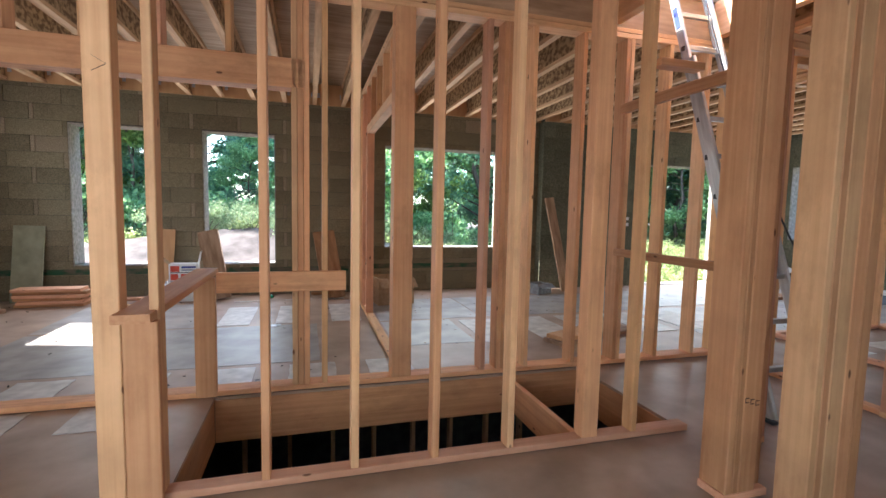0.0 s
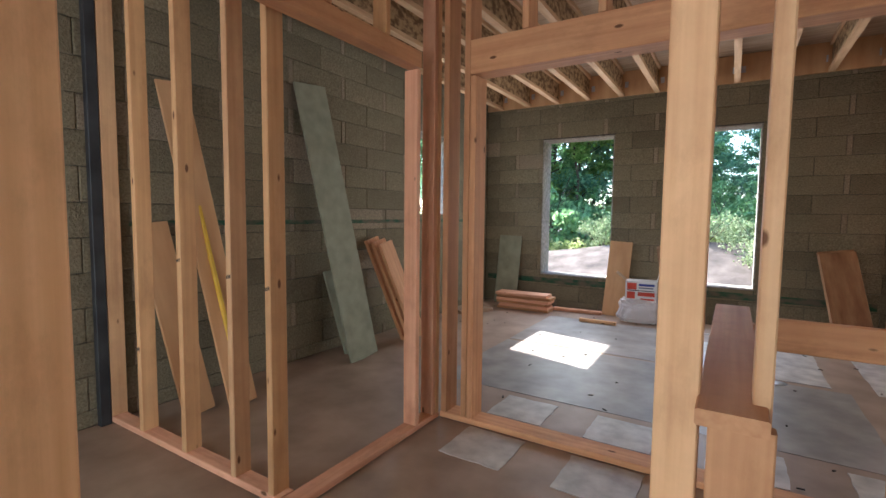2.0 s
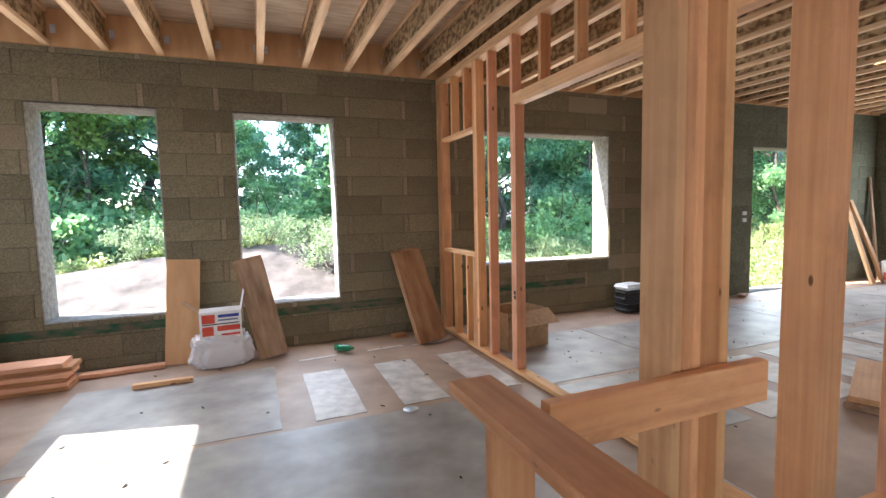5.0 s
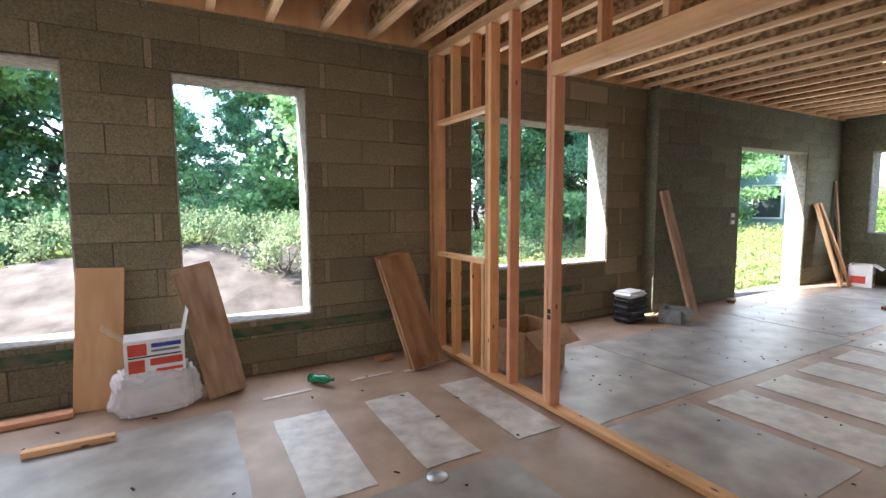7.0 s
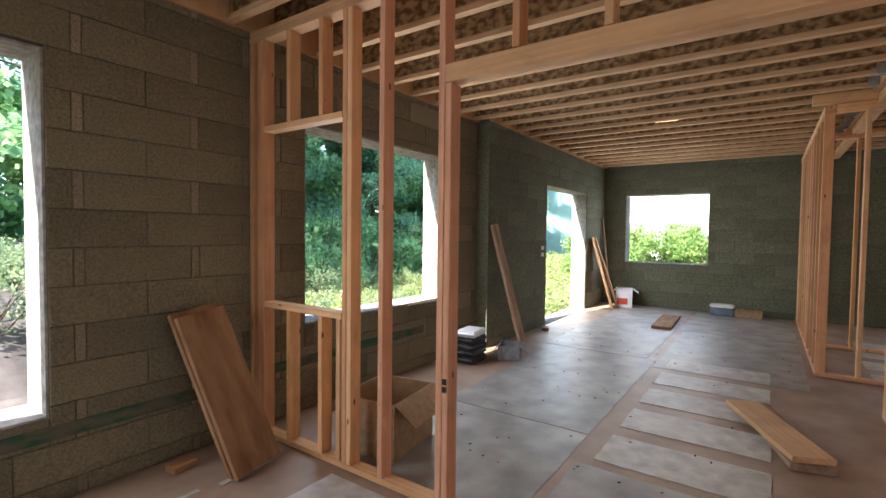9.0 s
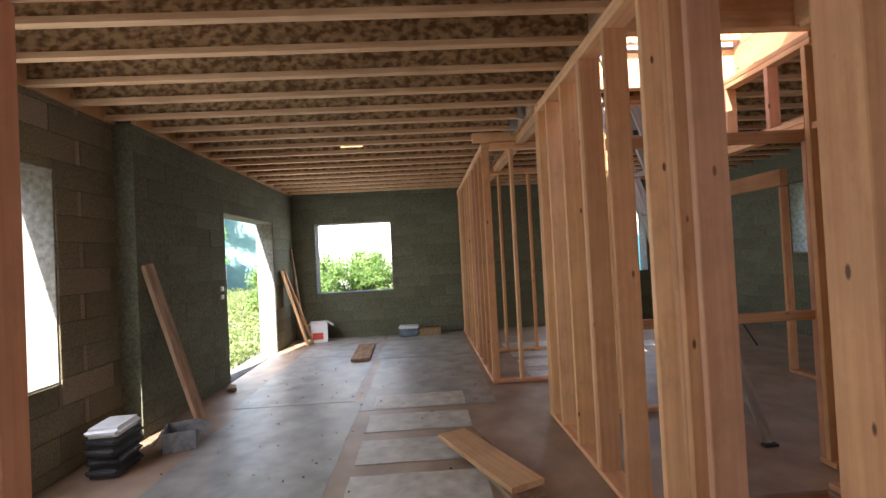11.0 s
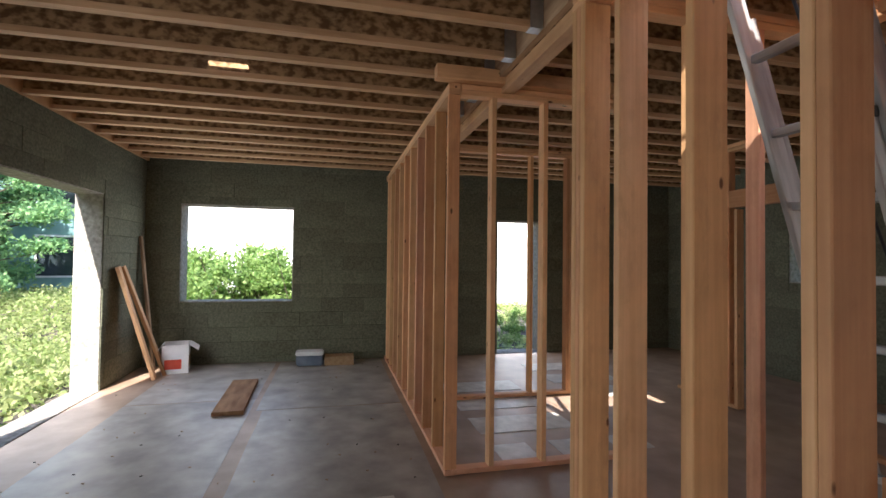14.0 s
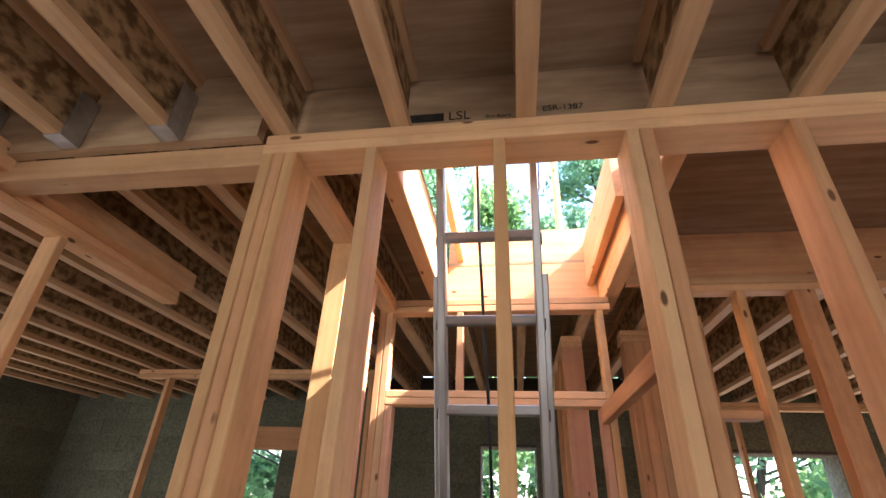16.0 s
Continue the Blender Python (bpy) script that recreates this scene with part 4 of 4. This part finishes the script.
def leaves(name, clumps, count, size, mat, seed, flat_=0.0):
    """One mesh of many small leaf blades gathered in clumps (centre, radius)."""
    g = np.random.default_rng(seed)
    n = count
    which = g.integers(0, len(clumps), n)
    c = np.array([k[0] for k in clumps])[which]
    r = np.array([k[1] for k in clumps])[which][:, None]
    v = g.normal(size=(n, 3))
    v /= np.linalg.norm(v, axis=1)[:, None]
    at = c + v * r * (0.2 + 1.05 * g.random((n, 1))) * np.array([1, 1, 0.75])
    a = g.normal(size=(n, 3))
    a /= np.linalg.norm(a, axis=1)[:, None]
    b = np.cross(a, g.normal(size=(n, 3)))
    b /= np.linalg.norm(b, axis=1)[:, None]
    s = size * (0.6 + 0.8 * g.random((n, 1)))
    quad = np.stack([at - a * s, at - b * s * 0.55, at + a * s, at + b * s * 0.55], 1).reshape(-1, 3)
    me = bpy.data.meshes.new(name)
    me.from_pydata(quad.tolist(), [], np.arange(4 * n).reshape(-1, 4).tolist())
    me.materials.append(mat)
    return me


def limb(vs, fs, p, q, r0, r1, seg=7):
    z = (q - p).normalized()
    x = z.orthogonal().normalized()
    y = z.cross(x)
    k0 = len(vs)
    for c, r in ((p, r0), (q, r1)):
        vs += [tuple(c + (x * math.cos(2 * math.pi * k / seg) + y * math.sin(2 * math.pi * k / seg)) * r) for k in range(seg)]
    fs += [(k0 + k, k0 + (k + 1) % seg, k0 + seg + (k + 1) % seg, k0 + seg + k) for k in range(seg)]


def tree(seed, h, spread, mat, label, count=9000, low=0.12):
    r = random.Random(seed)
    t = thing("tree", label, "tree", (0, 0, -60), "trees round the house")
    vs, fs, clumps = [], [], []
    prev, rad = Vector((0, 0, -0.3)), h * 0.012
    for k in range(6):
        nxt = Vector((r.uniform(-0.2, 0.2), r.uniform(-0.2, 0.2), h * 0.85 * (k + 1) / 6))
        limb(vs, fs, prev, nxt, rad * (1 - k / 7), rad * (1 - (k + 1) / 7))
        prev = nxt
    for k in range(34):
        z = h * (low + (1 - low) * k / 34)
        f = math.sin(math.pi * min(1, 0.22 + 0.75 * k / 34)) * spread * r.uniform(0.6, 1.15)
        a = r.uniform(0, 6.28)
        tip = Vector((math.cos(a) * f, math.sin(a) * f, z + r.uniform(-0.1, 0.5)))
        limb(vs, fs, Vector((0, 0, max(0.2, z - 0.25 * f))), tip, rad * 0.28, rad * 0.07, 5)
        for j in range(3):
            clumps.append((tuple(tip * (0.55 + 0.22 * j) + Vector((0, 0, z * (0.45 - 0.22 * j) + r.uniform(-0.2, 0.2)))), r.uniform(0.3, 0.62) * spread * 0.36))
    put("trunk", mesh_of("trunk", vs, fs, BARK), Matrix(), t)
    put("crown", leaves("crown", clumps, count, 0.07, mat, seed), Matrix(), t)
    return t


def grove(proto, spots):
    for n, (x, y, s) in enumerate(spots):
        copy_thing(proto, pose(x, y, height(x, y) - 0.05, 0, 0, 97 * n) @ Matrix.Diagonal((s, s, s, 1)))


protos = [tree(1, 7.5, 2.3, LEAF, "leafy green maple at the wood's edge", 22000, 0.05), tree(2, 9.5, 2.6, LEAF_DARK, "tall dark green tree in the wood", 20000, 0.1), tree(3, 6.0, 2.0, LEAF_LIGHT, "sunlit yellow-green tree by the clearing", 20000, 0.04)]
spots = ([], [], [])
rr = random.Random(8)
for k in range(15):
    spots[(0, 1, 0, 2, 1)[k % 5]].append((-9.5 + 1.75 * k + rr.uniform(-0.5, 0.5), 15.0 + rr.uniform(-0.8, 1.6) + (0.10 * abs(k - 6)), rr.uniform(0.85, 1.15)))
for k in range(13):
    spots[(1, 1, 0)[k % 3]].append((-13 + 2.4 * k + rr.uniform(-0.6, 0.6), 19.5 + rr.uniform(-1, 1.5), rr.uniform(1.1, 1.5)))
for k in range(8):
    spots[(0, 1)[k % 2]].append((14.5 + 2.3 * k, 21.5 + rr.uniform(-1, 1.5) - 0.4 * k, rr.uniform(1.1, 1.4)))
for k in range(7):
    spots[(0, 1, 2)[k % 3]].append((-17.5 + rr.uniform(-1.5, 0.8), -1 + 2.3 * k, rr.uniform(0.9, 1.2)))
for k in range(7):
    spots[(1, 0)[k % 2]].append((-6 + 3.2 * k, -9.5 + rr.uniform(-1, 1), rr.uniform(1.4, 1.65)))
spots[0].extend([(14.6, 12.0, 0.7), (16.6, 13.4, 0.85), (13.4, 13.6, 0.75)])
spots[1].append((15.4, 15.6, 0.7))
# lower growth opposite the middle window, open sky above it
spots = [[(x, y, k * 0.52 if -1.3 < x < 1.5 and y > 13 else k) for x, y, k in sp_] for sp_ in spots]
for pr, sp_ in zip(protos, spots):
    grove(pr, sp_)
for pr in protos:
    for o in (*pr.children_recursive, pr):
        bpy.data.objects.remove(o)


def shrub(seed, mat, label, count=1500, size=0.05, tall=0.9):
    r = random.Random(seed)
    t = thing("shrub", label, "shrub", (0, 0, -60), "shrubs before the wood")
    clumps = [((r.uniform(-0.6, 0.6), r.uniform(-0.5, 0.5), r.uniform(0.1, tall)), r.uniform(0.15, 0.34)) for _ in range(16)]
    vs, fs = [], []
    for k in range(9):
        limb(vs, fs, Vector((r.uniform(-0.1, 0.1), r.uniform(-0.1, 0.1), -0.1)), Vector((r.uniform(-0.6, 0.6), r.uniform(-0.5, 0.5), r.uniform(0.5, 1.1) * tall)), 0.012, 0.004, 5)
    put("stem", mesh_of("stem", vs, fs, BARK), Matrix(), t)
    put("foliage", leaves("foliage", clumps, count, size, mat, seed), Matrix(), t)
    return t


sh = [shrub(11, GRASS, "pale green flowering weeds on dirt", 2300, 0.024, 0.62), shrub(12, LEAF, "green bramble bush in the clearing", 2300, 0.042, 1.1), shrub(13, LEAF_LIGHT, "bright green bramble hedge", 2400, 0.045, 1.2), shrub(14, SUNLIT_GRASS, "tall meadow weeds in sunlit yellow-green", 2200, 0.027, 0.9)]
low_spots = [(-6 + 0.85 * k + rr.uniform(-0.3, 0.3), 12.2 + rr.uniform(-0.5, 1.3), rr.uniform(0.7, 1.1)) for k in range(18)]
grove(sh[0], low_spots + [(-1.6 + 0.5 * k, 11.6 + 0.35 * math.sin(2.3 * k), 0.7 + 0.15 * math.cos(3.1 * k)) for k in range(9)] + [(0.5 + 0.9 * k, 9.6 + rr.uniform(-0.6, 0.8), rr.uniform(0.7, 1.1)) for k in range(6)])
grove(sh[3], [(6.2 + 0.7 * k, 9.6 + rr.uniform(-0.6, 1.6), rr.uniform(0.6, 0.85)) for k in range(8)] + [(7.2 + 0.8 * k, 11.4 + rr.uniform(-0.6, 1.0), rr.uniform(0.45, 0.7)) for k in range(9)])
grove(sh[1], [(-7 + 1.2 * k + rr.uniform(-0.4, 0.4), 13.3 + rr.uniform(-0.6, 0.8), rr.uniform(1.2, 1.9)) for k in range(16)] + [(-6.5 + rr.uniform(-1, 0.4), 0.5 + 1.1 * k, rr.uniform(1.3, 2.0)) for k in range(9)] + [(3.4 + 1.0 * k, -4.5, 1.8) for k in range(3)])
grove(sh[2], [(12.6 + rr.uniform(-0.4, 0.5), 3.4 + 0.62 * k, rr.uniform(0.95, 1.2)) for k in range(9)] + [(13.4 + rr.uniform(-0.3, 0.5), 3.2 + 0.7 * k, rr.uniform(1.1, 1.3)) for k in range(9)] + [(11.8 + rr.uniform(-0.2, 0.8), 0.2 + 0.6 * k, 0.45) for k in range(4)])
for pr in sh:
    for o in (*pr.children_recursive, pr):
        bpy.data.objects.remove(o)


def building(label, x, y, L, W, H, wall_m, turn, ribs=0, windows=()):
    b = thing("building", label, "building", (x, y, -0.2), turn=turn)
    put("wall", boxes_mesh("wall", [(-L / 2, L / 2, -W / 2, W / 2, 0, H)], wall_m), Matrix(), b)
    vs = [(-L / 2 - 0.3, -W / 2 - 0.3, H), (L / 2 + 0.3, -W / 2 - 0.3, H), (L / 2 + 0.3, W / 2 + 0.3, H), (-L / 2 - 0.3, W / 2 + 0.3, H), (-L / 2 - 0.3, 0, H + W * 0.28), (L / 2 + 0.3, 0, H + W * 0.28)]
    put("roof", mesh_of("roof", vs, [(0, 1, 5, 4), (2, 3, 4, 5), (0, 4, 3), (1, 2, 5), (0, 3, 2, 1)], ROOF), Matrix(), b)
    if ribs:
        n = int(L / ribs)
        put("siding", boxes_mesh("ribs", [(-L / 2 + ribs * k, -L / 2 + ribs * k + 0.04, sg * W / 2 - 0.03, sg * W / 2 + 0.03, 0.02, H - 0.02) for k in range(n) for sg in (-1, 1)], wall_m), Matrix(), b, "vertical siding ribs")["kind"] = "stuff"
    for wx, wz, ww_, wh in windows:
        w_ = put("window", boxes_mesh("window", [(wx - ww_ / 2, wx + ww_ / 2, -W / 2 - 0.05, -W / 2 - 0.005, wz, wz + wh)], WHITE), Matrix(), b)
        put("pane", boxes_mesh("pane", [(wx - ww_ / 2 + 0.06, wx + ww_ / 2 - 0.06, -W / 2 - 0.06, -W / 2 - 0.052, wz + 0.06, wz + wh - 0.06)], GLASSY), Matrix(), w_)
    return b


g = np.random.default_rng(5)
tufts = [((x, y, height(x, y) + 0.06), 0.28) for x, y in zip(g.uniform(4.6, 17, 1300), 7.8 + 10 * g.random(1300) ** 1.4)] + [((x, y, height(x, y) + 0.05), 0.25) for x, y in zip(g.uniform(10.4, 18, 260), g.uniform(-3, 9, 260))]
tufts += [((x, y, height(x, y) + 0.04), 0.22) for x, y in zip(g.uniform(-7, 4.5, 170), g.uniform(11.2, 15, 170))]
tagged(new("grass", leaves("grass", tufts, 170000, 0.042, SUNLIT_GRASS, 21)), "green weeds and grass on the yard", "grass", kind="stuff")
building("long white metal shed with ribbed siding", 20.5, 3.8, 12, 6, 4.5, SIDING_W, -90, 0.45)
building("white shed with a dark door beyond the yard", 22.0, -6.0, 8, 6, 3.4, SIDING_W, -90, 0.45, ((0.8, 0.3, 0.9, 2.0),))
building("pale teal two-storey house among the trees", 21.5, 14.2, 8, 6, 4.6, SIDING_T, -72, 0, ((-2.2, 1.0, 1.0, 1.3), (0.6, 1.0, 1.0, 1.3), (-2.2, 3.2, 1.0, 1.2), (0.6, 3.2, 1.0, 1.2)))
tb = thing("portable_toilet", "teal plastic portable toilet in the yard", "portable toilet", (15.2, -3.5, height(15.2, -3.5)))
put("body", boxes_mesh("body", [(-0.55, 0.55, -0.55, 0.55, 0, 2.0)], TEAL), Matrix(), tb)
put("door", boxes_mesh("door", [(-0.58, -0.552, -0.35, 0.35, 0.15, 1.85)], TEAL), Matrix(), tb)
put("roof", boxes_mesh("roof", [(-0.6, 0.6, -0.6, 0.6, 2.0, 2.15)], WHITE), Matrix(), tb)

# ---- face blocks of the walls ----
BLOCK_FACE = {"wall_east": SHADED_PARGE, "wall_north_east": SHADED_PARGE, "wall_south": SHADED_PARGE}
for wall, u0, u1, holes, to_world in BLOCK_JOBS:
    r = random.Random(wall.name)
    n = 0
    for row in range(15):
        z0, z1 = max(0.003, CZ + row * CH), min(3.07, CZ + (row + 1) * CH)
        us, u = [], u0 - (0.305 if row % 2 else 0.0) - 0.1
        while u < u1:
            us.append((u, u + CL, BLOCK))
            if row % 2 == 0 and wall.name not in BLOCK_FACE:
                us[-1] = (u, u + CL - 0.05, BLOCK)
                us.append((u + CL - 0.05, u + CL, BLOCK_STRIP))
            u += CL
        for a, b, mt in us:
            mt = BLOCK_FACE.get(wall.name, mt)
            a, b = max(a, u0), min(b, u1)
            segs = [(a, b, z0, z1)]
            for h in holes:
                nxt = []
                for p, q, c, d in segs:
                    if h[1] <= p or q <= h[0] or h[3] <= c or d <= h[2]:
                        nxt.append((p, q, c, d))
                        continue
                    if p < h[0]:
                        nxt.append((p, h[0], c, d))
                    if q > h[1]:
                        nxt.append((h[1], q, c, d))
                    p2, q2 = max(p, h[0]), min(q, h[1])
                    if c < h[2]:
                        nxt.append((p2, q2, c, h[2]))
                    if d > h[3]:
                        nxt.append((p2, q2, h[3], d))
                segs = nxt
            for p, q, c, d in segs:
                if q - p < 0.03 or d - c < 0.03:
                    continue
                put("block", block_piece(q - p, d - c, BLOCK_STRIP if mt is BLOCK and r.random() < 0.05 else mt, *((0.0005, 0.002) if mt is SHADED_PARGE else ())), to_world((p + q) / 2, (c + d) / 2, r.uniform(-0.003, 0.003)), wall)
                n += 1
